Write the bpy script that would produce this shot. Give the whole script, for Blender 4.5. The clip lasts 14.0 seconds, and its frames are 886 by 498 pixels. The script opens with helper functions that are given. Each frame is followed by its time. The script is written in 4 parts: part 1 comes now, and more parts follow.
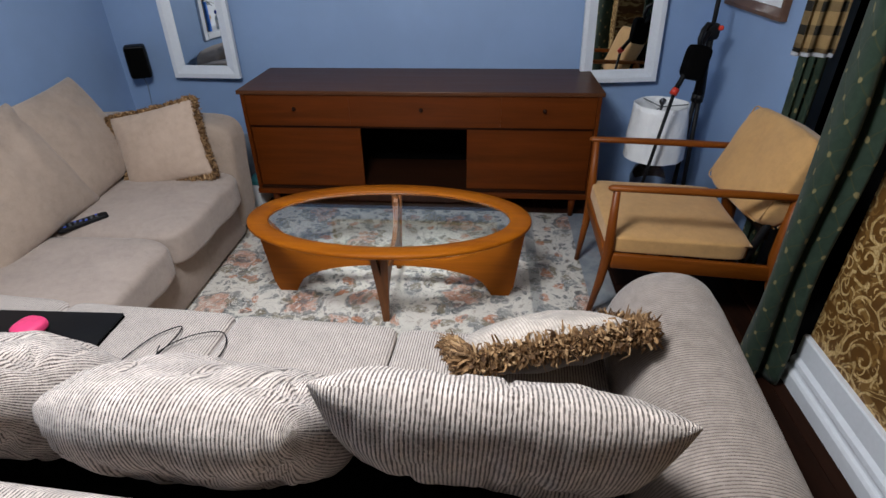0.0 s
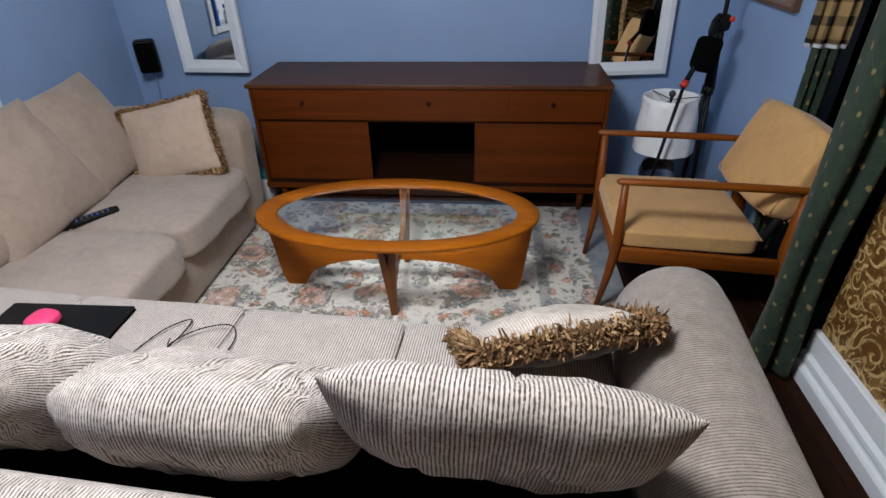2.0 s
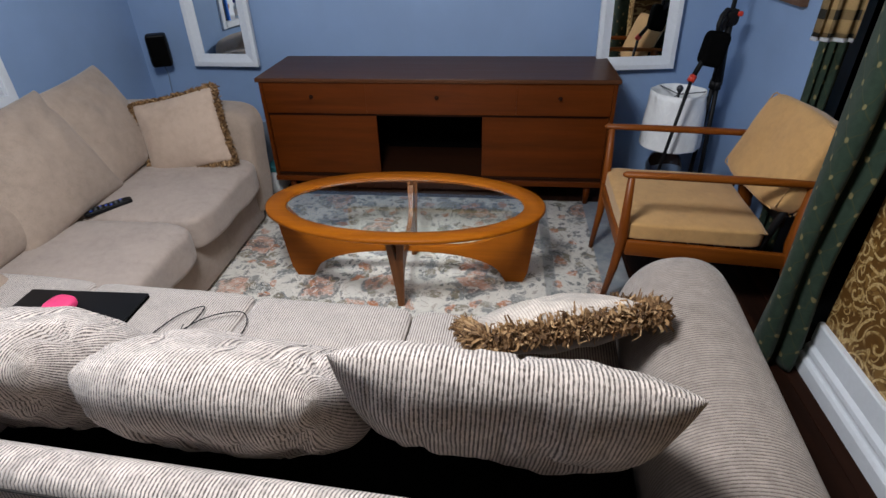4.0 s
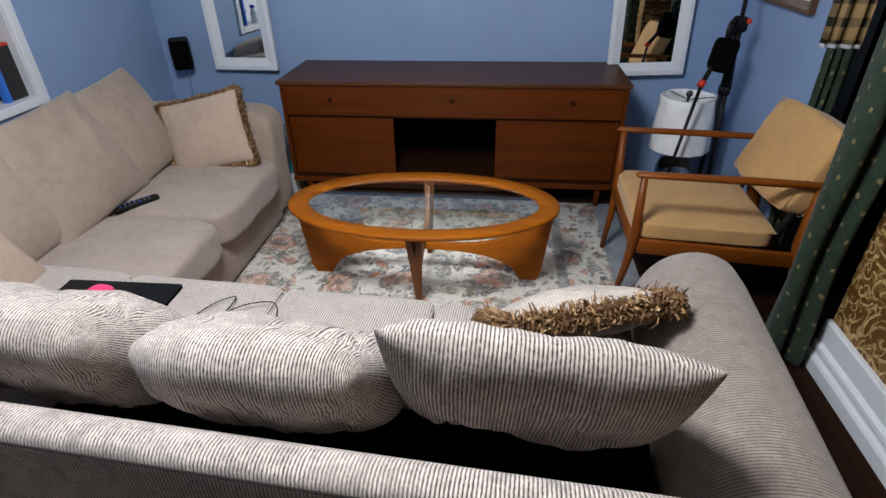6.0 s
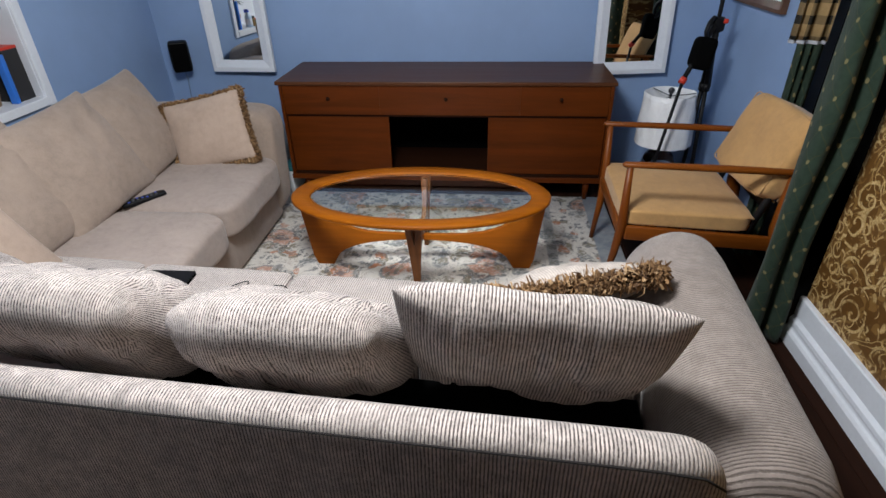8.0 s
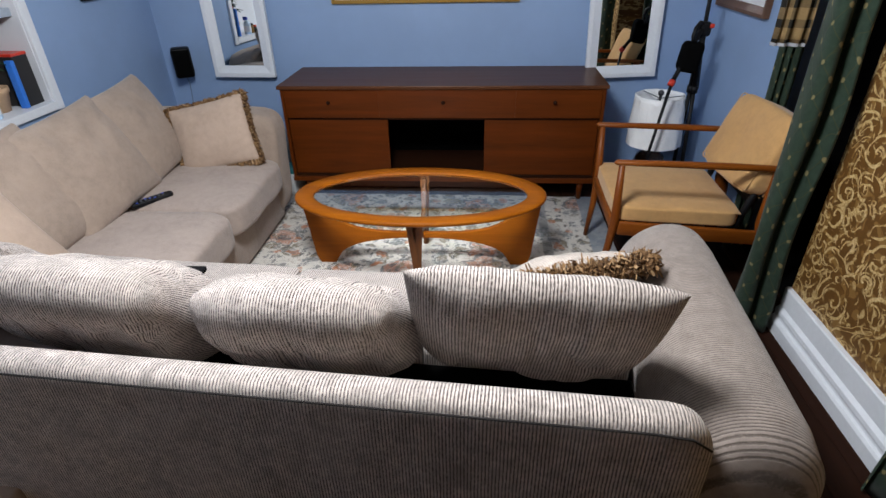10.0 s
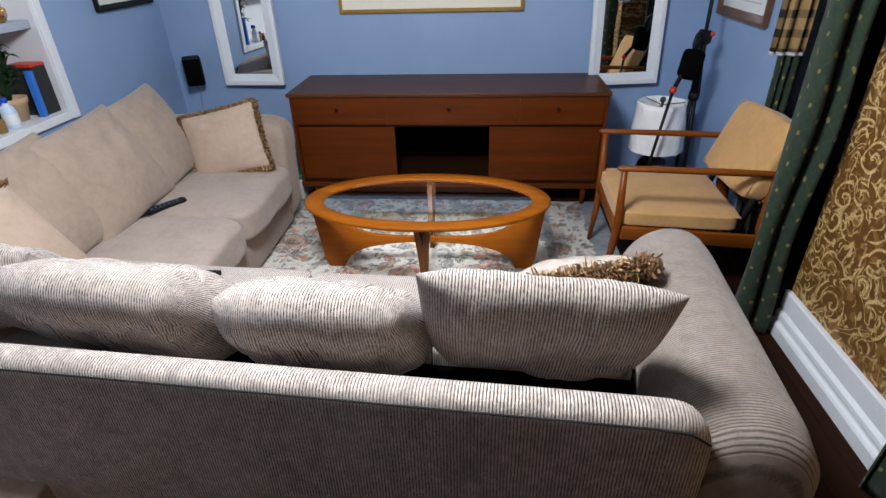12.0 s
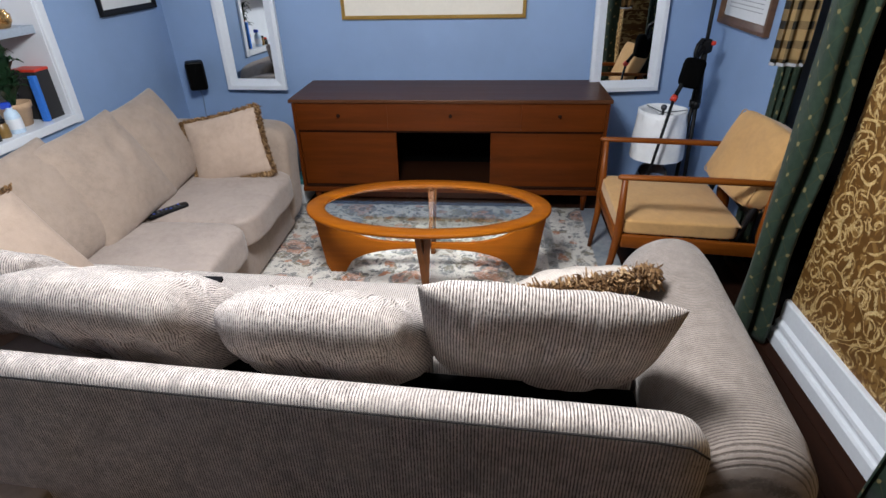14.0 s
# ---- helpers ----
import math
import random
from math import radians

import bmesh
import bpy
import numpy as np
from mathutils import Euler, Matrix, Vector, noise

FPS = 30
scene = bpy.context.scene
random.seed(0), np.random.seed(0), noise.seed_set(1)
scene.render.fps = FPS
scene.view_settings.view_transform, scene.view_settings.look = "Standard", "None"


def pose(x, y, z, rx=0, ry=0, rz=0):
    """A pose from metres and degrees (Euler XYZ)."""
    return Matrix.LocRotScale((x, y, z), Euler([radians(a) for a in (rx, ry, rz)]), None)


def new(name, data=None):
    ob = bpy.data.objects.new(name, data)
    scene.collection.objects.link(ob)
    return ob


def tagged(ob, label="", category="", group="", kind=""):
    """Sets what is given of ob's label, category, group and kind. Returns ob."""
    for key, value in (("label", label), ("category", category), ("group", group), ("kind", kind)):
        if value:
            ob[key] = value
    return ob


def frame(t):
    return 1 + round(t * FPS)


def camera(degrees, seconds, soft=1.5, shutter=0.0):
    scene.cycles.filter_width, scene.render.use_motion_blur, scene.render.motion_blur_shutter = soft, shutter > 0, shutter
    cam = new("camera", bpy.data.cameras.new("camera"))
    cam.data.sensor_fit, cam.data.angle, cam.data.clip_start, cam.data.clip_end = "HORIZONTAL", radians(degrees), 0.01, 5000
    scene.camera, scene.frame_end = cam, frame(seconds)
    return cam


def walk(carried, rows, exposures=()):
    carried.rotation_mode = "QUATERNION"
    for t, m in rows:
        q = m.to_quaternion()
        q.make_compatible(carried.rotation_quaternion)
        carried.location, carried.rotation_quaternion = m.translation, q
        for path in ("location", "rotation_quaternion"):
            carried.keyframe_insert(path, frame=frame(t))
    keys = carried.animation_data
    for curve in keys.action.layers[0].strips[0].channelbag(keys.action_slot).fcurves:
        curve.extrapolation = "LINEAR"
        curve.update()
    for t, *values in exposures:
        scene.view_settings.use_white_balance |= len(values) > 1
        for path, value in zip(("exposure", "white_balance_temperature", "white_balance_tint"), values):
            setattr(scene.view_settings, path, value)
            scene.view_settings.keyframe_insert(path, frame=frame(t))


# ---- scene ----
cam = camera(79.74, 14.0)
PATH = [
    (0, 0.1900, 0.2400, 1.5410, -31.45, -0.85, 4.73),
    (0.5, 0.1894, 0.2395, 1.5400, -31.57, -0.96, 4.89),
    (1, 0.1913, 0.2406, 1.5393, -31.75, -1.07, 5.15),
    (1.5, 0.1904, 0.2395, 1.5412, -31.91, -1.25, 5.43),
    (2, 0.1922, 0.2385, 1.5426, -32.11, -1.38, 5.77),
    (4.5, 0.1929, 0.1867, 1.5383, -32.45, -1.25, 7.02),
    (5, 0.1812, 0.1673, 1.5445, -32.27, -1.06, 7.43),
    (5.5, 0.1598, 0.1466, 1.5486, -32.04, -1.08, 7.46),
    (6, 0.1391, 0.1142, 1.5466, -31.78, -1.19, 7.00),
    (6.5, 0.1235, 0.0832, 1.5467, -31.67, -1.28, 6.59),
    (7, 0.1184, 0.0486, 1.5516, -31.53, -1.33, 6.23),
    (7.5, 0.1168, 0.0163, 1.5473, -31.38, -1.31, 5.94),
    (8, 0.1123, -0.0260, 1.5478, -31.31, -1.27, 5.61),
    (10.5, 0.0868, -0.1429, 1.5563, -30.45, -1.36, 4.83),
    (11, 0.0814, -0.1605, 1.5652, -30.34, -1.42, 4.93),
    (11.5, 0.0814, -0.1729, 1.5742, -30.31, -1.54, 5.14),
    (12, 0.0814, -0.1787, 1.5832, -30.16, -1.63, 5.26),
    (12.5, 0.0838, -0.1804, 1.5909, -30.11, -1.53, 5.15),
    (13, 0.0820, -0.1834, 1.5972, -30.02, -1.41, 5.07),
    (13.5, 0.0803, -0.1778, 1.6040, -30.00, -1.39, 5.20),
    (14, 0.0780, -0.1754, 1.6065, -29.90, -1.25, 5.27),
]
walk(cam, [(t, pose(x, y, z, 90 + pitch, 0, yaw) @ pose(0, 0, 0, 0, 0, roll)) for t, x, y, z, pitch, roll, yaw in PATH],
     [(0.0, 0.0), (5.0, 0.0), (7.5, 0.1), (11.0, 0.3), (14.0, 0.38)])

# ---- light ----
world = bpy.data.worlds.new("world")
scene.world = world
world.use_nodes = True
world.node_tree.nodes["Background"].inputs[0].default_value = (0.55, 0.65, 0.9, 1)
world.node_tree.nodes["Background"].inputs[1].default_value = 0.002


def lamp(name, place, size, watts, colour):
    data = bpy.data.lights.new(name, "POINT")
    data.shadow_soft_size, data.energy, data.color = size, watts, colour
    ob = new(name, data)
    ob.location = place
    return ob


lamp("ceiling_lamp", (-0.36, 1.00, 2.26), 0.24, 173, (0.92, 0.955, 1.0))
lamp("hall_lamp", (-1.12, -0.02, 0.52), 0.12, 1.25, (1.0, 0.74, 0.46))

# ---- materials ----


class Nodes:
    """A small builder of node materials."""

    def __init__(self, name):
        self.mat = bpy.data.materials.new(name)
        self.mat.use_nodes = True
        self.tree = self.mat.node_tree
        self.bsdf = self.tree.nodes["Principled BSDF"]

    def add(self, kind, operation="", voronoi_dimensions="", interpolation_type="", data_type=""):
        node = self.tree.nodes.new(kind)
        if operation:
            node.operation = operation
        if voronoi_dimensions:
            node.voronoi_dimensions = voronoi_dimensions
        if interpolation_type:
            node.interpolation_type = interpolation_type
        if data_type:
            node.data_type = data_type
        return node

    def link(self, a, b):
        self.tree.links.new(a, b)

    def put(self, socket, value):
        if hasattr(value, "is_linked"):
            self.link(value, socket)
        elif isinstance(value, (tuple, list)) and len(value) == 3 and socket.type == "RGBA":
            socket.default_value = (*value, 1)
        else:
            socket.default_value = value

    def coords(self, scale=(1, 1, 1), turn=(0, 0, 0), kind="Object"):
        tc, mp = self.add("ShaderNodeTexCoord"), self.add("ShaderNodeMapping")
        self.link(tc.outputs[kind], mp.inputs["Vector"])
        mp.inputs["Scale"].default_value, mp.inputs["Rotation"].default_value = scale, turn
        return mp.outputs["Vector"]

    def noise(self, vec, scale, detail=4, rough=0.55, distort=0.0):
        n = self.add("ShaderNodeTexNoise")
        self.link(vec, n.inputs["Vector"])
        for key, value in (("Scale", scale), ("Detail", detail), ("Roughness", rough), ("Distortion", distort)):
            n.inputs[key].default_value = value
        return n.outputs["Fac"]

    def math(self, op, a, b=0.0, c=0.0):
        n = self.add("ShaderNodeMath", operation=op)
        for k, v in enumerate((a, b, c)):
            self.put(n.inputs[k], v)
        return n.outputs[0]

    def ramp(self, fac, stops):
        n = self.add("ShaderNodeValToRGB")
        el = n.color_ramp.elements
        while len(el) < len(stops):
            el.new(0.5)
        for e, (at, col) in zip(el, stops):
            e.position, e.color = at, (*col, 1)
        self.link(fac, n.inputs["Fac"])
        return n.outputs["Color"]

    def step(self, v, lo, hi):
        n = self.add("ShaderNodeMapRange", interpolation_type="SMOOTHSTEP")
        self.link(v, n.inputs["Value"])
        n.inputs["From Min"].default_value, n.inputs["From Max"].default_value = lo, hi
        return n.outputs[0]

    def mix(self, fac, a, b):
        n = self.add("ShaderNodeMix", data_type="RGBA")
        self.put(n.inputs["Factor"], fac)
        self.put(n.inputs["A"] if n.inputs["A"].type == "RGBA" else n.inputs[6], a)
        self.put(n.inputs["B"] if n.inputs["B"].type == "RGBA" else n.inputs[7], b)
        return n.outputs[2]

    def split(self, vec):
        n = self.add("ShaderNodeSeparateXYZ")
        self.link(vec, n.inputs[0])
        return n.outputs

    def bump(self, height, strength=0.3, distance=0.005):
        n = self.add("ShaderNodeBump")
        n.inputs["Strength"].default_value, n.inputs["Distance"].default_value = strength, distance
        self.link(height, n.inputs["Height"])
        self.link(n.outputs[0], self.bsdf.inputs["Normal"])

    def done(self, colour, rough=0.6, metal=0.0, **more):
        self.put(self.bsdf.inputs["Base Color"], colour)
        self.put(self.bsdf.inputs["Roughness"], rough)
        self.bsdf.inputs["Metallic"].default_value = metal
        for key, value in more.items():
            self.put(self.bsdf.inputs[key.replace("_", " ")], value)
        return self.mat


def shade(c, k):
    return tuple(min(1.0, v * k) for v in c)


def plain(name, colour, rough=0.5, metal=0.0, grain=60, amount=0.12, bump=0.08, **more):
    """Paint, plastic or metal: one colour with faint mottling and relief."""
    n = Nodes(name)
    v = n.coords()
    a, b = n.noise(v, grain), n.noise(v, grain / 12, 3)
    f = n.math("ADD", n.math("MULTIPLY", a, 0.5), n.math("MULTIPLY", b, 0.5))
    col = n.ramp(f, [(0.3, shade(colour, 1 - amount)), (0.7, shade(colour, 1 + amount))])
    n.bump(a, bump, 0.002)
    return n.done(col, rough, metal, **more)


def wood(name, dark, light, rough=0.35, along=0, scale=1.0, coat=0.0, gloss=0.25):
    """Veneer with the grain along one local axis."""
    n = Nodes(name)
    s = [26 * scale] * 3
    s[along] = 1.6 * scale
    v = n.coords(tuple(s))
    g = n.noise(v, 1.0, 6, 0.6, 0.6)
    broad = n.noise(n.coords(tuple(x / 6 for x in s)), 1.0, 3, 0.5, 1.2)
    fine = n.noise(n.coords(tuple(x * 5 for x in s)), 1.0, 3)
    f = n.math("ADD", n.math("MULTIPLY", g, 0.45), n.math("ADD", n.math("MULTIPLY", broad, 0.4), n.math("MULTIPLY", fine, 0.15)))
    col = n.ramp(f, [(0.32, dark), (0.5, tuple((a + b) / 2 for a, b in zip(dark, light))), (0.68, light)])
    n.bump(fine, 0.06, 0.001)
    return n.done(col, n.math("MULTIPLY_ADD", g, 0.2, rough - 0.1), Coat_Weight=coat, Coat_Roughness=0.2, Specular_IOR_Level=gloss)


def corduroy(name, axis, pitch, crest, valley, depth=0.6, wear=0.5, ragged=1.2, kind="Object", knots=0.0, mottle=0.5):
    """Ribbed upholstery: ribs step along one local axis, the shade between them put into the valley colour; worn pale
    where the pile is flat.
    """
    n = Nodes(name)
    v = n.coords()
    wob, slow = n.noise(v, 22, 3), n.noise(v, 4, 2)
    flat = n.coords(kind=kind)
    c = n.split(flat)[axis]
    c = n.math("ADD", c, n.math("MULTIPLY", n.math("SUBTRACT", wob, 0.5), pitch * 0.35))
    c = n.math("ADD", c, n.math("MULTIPLY", n.math("SUBTRACT", slow, 0.5), pitch * 0.5))
    s = n.math("MULTIPLY_ADD", n.math("SINE", n.math("MULTIPLY", c, 2 * math.pi / pitch)), 0.5, 0.5)
    stretch = [60, 60, 60]
    stretch[axis] = 170
    tuft = n.noise(n.coords(tuple(stretch)), 1.6, 3, 0.7)
    fray = n.noise(v, 420, 2, 0.7)
    if knots:
        rows = n.math("ADD", n.split(flat)[1 - axis], n.math("MULTIPLY", n.noise(v, 60, 2), pitch * 1.6))
        s = n.math("ADD", s, n.math("MULTIPLY", n.math("SINE", n.math("MULTIPLY", rows, 2 * math.pi / (pitch * 0.9))), knots))
    s = n.math("ADD", s, n.math("ADD", n.math("MULTIPLY", n.math("SUBTRACT", tuft, 0.5), ragged), n.math("MULTIPLY", n.math("SUBTRACT", fray, 0.5), 0.9)))
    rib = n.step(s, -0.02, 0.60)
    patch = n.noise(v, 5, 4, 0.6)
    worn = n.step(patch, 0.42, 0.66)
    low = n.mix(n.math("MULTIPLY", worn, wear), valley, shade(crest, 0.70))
    high = n.mix(n.step(n.noise(v, 26, 4, 0.65), 0.3, 0.7), shade(crest, 1 - 0.68 * mottle), shade(crest, 1 + 0.32 * mottle))
    high = n.mix(n.math("MULTIPLY", n.step(n.noise(n.coords((9, 9, 5)), 1.0, 4, 0.65), 0.52, 0.68), mottle), high, shade(crest, 0.42))
    n.bump(rib, depth, 0.004)
    return n.done(n.mix(rib, low, high), 0.95, Sheen_Weight=0.25, Sheen_Roughness=0.5)


def fabric(name, colour, weave=300, amount=0.16, sheen=0.2, bump=0.25):
    n = Nodes(name)
    v = n.coords()
    w = n.noise(v, weave, 2, 0.7)
    p = n.noise(v, 6, 4, 0.62)
    q = n.noise(v, 34, 3, 0.6)
    f = n.math("ADD", n.math("MULTIPLY", w, 0.3), n.math("ADD", n.math("MULTIPLY", p, 0.4), n.math("MULTIPLY", q, 0.3)))
    col = n.ramp(f, [(0.34, shade(colour, 1 - 1.6 * amount)), (0.5, colour), (0.66, shade(colour, 1 + amount))])
    n.bump(n.math("ADD", w, n.math("MULTIPLY", q, 1.5)), bump, 0.003)
    return n.done(col, 0.95, Sheen_Weight=sheen, Sheen_Roughness=0.5)


def wall_paint(name, colour):
    n = Nodes(name)
    v = n.coords()
    roll, blotch = n.noise(v, 240, 3), n.noise(v, 1.7, 4, 0.6)
    col = n.mix(n.step(blotch, 0.3, 0.7), shade(colour, 0.95), shade(colour, 1.05))
    n.bump(roll, 0.12, 0.002)
    return n.done(col, 0.55)


BLUE = wall_paint("blue_wall_paint", (0.25, 0.365, 0.575))
# Unseen ceiling and closing wall, coloured dark to cut bounced light.
CEIL = wall_paint("dim_ceiling_paint", (0.22, 0.22, 0.22))
BEIGE = wall_paint("dim_hall_paint", (0.12, 0.095, 0.07))
WHITE = plain("white_trim_paint", (0.74, 0.77, 0.82), 0.4, amount=0.05)
NICHE = wall_paint("niche_paint", (0.66, 0.68, 0.72))
GREY = plain("grey_shelf_paint", (0.36, 0.42, 0.50), 0.5)
WALNUT = wood("walnut_top", (0.050, 0.018, 0.008), (0.110, 0.042, 0.018), 0.36, 0, gloss=0.13)
# Wood darkened to carry the shade inside the sideboard; also on the dark knobs.
DEEP = wood("dark_wood_and_shade", (0.012, 0.004, 0.002), (0.030, 0.010, 0.004), 0.6, 0, gloss=0.1)
FRONT = wood("teak_veneer_front", (0.058, 0.0108, 0.0006), (0.130, 0.0275, 0.0014), 0.46, 0, gloss=0.18)
FRONTV = wood("teak_veneer_upright", (0.058, 0.0108, 0.0006), (0.130, 0.0275, 0.0014), 0.46, 2, gloss=0.18)
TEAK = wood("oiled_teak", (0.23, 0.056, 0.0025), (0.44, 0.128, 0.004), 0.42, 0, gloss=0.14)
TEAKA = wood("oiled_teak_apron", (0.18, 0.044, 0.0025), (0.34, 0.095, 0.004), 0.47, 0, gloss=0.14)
# Legs and cross board: teak darkened to stand in for shade under the table.
TEAKV = wood("oiled_teak_upright_shaded", (0.085, 0.026, 0.006), (0.20, 0.068, 0.014), 0.4, 2)
CHAIRWOOD = wood("chair_teak", (0.12, 0.028, 0.003), (0.26, 0.072, 0.007), 0.4, 0)
CHAIRWOODV = wood("chair_teak_upright", (0.11, 0.025, 0.003), (0.24, 0.064, 0.006), 0.4, 2)
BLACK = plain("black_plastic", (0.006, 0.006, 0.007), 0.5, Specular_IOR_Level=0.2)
# Near black for dark cloth, and for shade coloured into recesses and gaps.
DARK = plain("dark_cloth_and_shade", (0.003, 0.003, 0.003), 0.95, Specular_IOR_Level=0.02)
RED = plain("red_plastic", (0.62, 0.04, 0.02), 0.4)
STEEL = plain("dark_steel", (0.09, 0.09, 0.10), 0.35, 0.8)
GOLD = plain("gilt_frame", (0.48, 0.30, 0.08), 0.4, 0.6)
PAPER = plain("cream_paper", (0.78, 0.73, 0.64), 0.8, amount=0.04)
MAT = plain("white_mat_board", (0.72, 0.73, 0.73), 0.7, amount=0.05)
INK = plain("grey_print", (0.35, 0.35, 0.36), 0.8)
BROWNFRAME = wood("brown_frame", (0.07, 0.035, 0.02), (0.16, 0.085, 0.05), 0.45, 1)
PINK = plain("pink_silicone", (0.85, 0.06, 0.20), 0.5)
TAN = fabric("tan_chair_fabric", (0.53, 0.30, 0.112), 320, 0.12)
TANDARK = fabric("tan_piping", (0.30, 0.17, 0.07), 320, 0.12)
BEIGEF = fabric("beige_plush", (0.325, 0.249, 0.197), 260, 0.15)
BEIGES = fabric("beige_plush_seat", (0.355, 0.285, 0.245), 260, 0.16)
BEIGEP = fabric("beige_pillow_linen", (0.42, 0.315, 0.245), 300, 0.12)
CREAMP = corduroy("cream_pillow_cord", 0, 0.008, (0.60, 0.525, 0.46), (0.38, 0.31, 0.26), 0.3)
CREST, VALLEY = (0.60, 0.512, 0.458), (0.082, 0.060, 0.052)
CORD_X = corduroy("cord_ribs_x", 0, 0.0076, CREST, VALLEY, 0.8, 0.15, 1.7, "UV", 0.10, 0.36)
# Arm cord: the same fabric, darkened in colour for shade on the arm.
CORD_Y = corduroy("cord_ribs_y_shaded", 1, 0.0078, (0.35, 0.29, 0.252), (0.135, 0.105, 0.088), 0.6, 0.4, mottle=0.3)
CORD_SEAT = corduroy("cord_seat", 0, 0.0080, (0.60, 0.525, 0.475), (0.17, 0.135, 0.118), 0.6, 0.25, 0.9, mottle=0.14)
CORD_BACK = corduroy("cord_back", 0, 0.0078, (0.64, 0.55, 0.495), (0.090, 0.070, 0.063), 0.7, 0.35, 1.7, mottle=0.4)
# Dark brown backing, with shade on the pillow's underside put into the colour.
LEOPARD = fabric("shaded_brown_backing", (0.045, 0.028, 0.018), 60, 0.5)
PIPING = fabric("dark_piping", (0.014, 0.011, 0.010), 300, sheen=0.0)


def fringe_mat():
    n = Nodes("brown_fringe")
    g = n.add("ShaderNodeNewGeometry")
    col = n.ramp(g.outputs["Random Per Island"], [(0.0, (0.06, 0.027, 0.010)), (0.4, (0.17, 0.088, 0.034)), (0.75, (0.28, 0.155, 0.065)), (1.0, (0.42, 0.27, 0.14))])
    return n.done(col, 0.9)


FRINGE = fringe_mat()


def glass_mat(name, colour=(1, 1, 1), rough=0.0):
    n = Nodes(name)
    return n.done(colour, rough, Transmission_Weight=1.0, IOR=1.45)


GLASS = glass_mat("clear_glass", (0.90, 0.95, 0.94))
SMOKE = glass_mat("lamp_glass", (0.75, 0.72, 0.68), 0.05)


def mirror_mat():
    n = Nodes("mirror_silver")
    return n.done((0.86, 0.88, 0.88), 0.01, 1.0)


MIRROR = mirror_mat()


def plastic_wrap():
    n = Nodes("wrapped_white_shade")
    v = n.coords((1, 1, 0.6))
    f = n.noise(v, 14, 5, 0.6, 1.5)
    n.bump(f, 0.6, 0.012)
    return n.done(n.ramp(f, [(0.3, (0.88, 0.88, 0.89)), (0.7, (0.95, 0.95, 0.95))]), 0.25)


SHADE = plastic_wrap()


def floor_mat():
    n = Nodes("dark_wood_floor")
    v = n.coords((18, 1.2, 18))
    g = n.noise(v, 1.0, 6, 0.6, 0.5)
    r = n.add("ShaderNodeObjectInfo").outputs["Random"]
    col = n.ramp(n.math("MULTIPLY_ADD", r, 0.3, n.math("MULTIPLY", g, 0.7)), [(0.3, (0.009, 0.0035, 0.002)), (0.7, (0.034, 0.012, 0.006))])
    n.bump(g, 0.05, 0.001)
    return n.done(col, 0.65, Specular_IOR_Level=0.08)


PLANK = floor_mat()


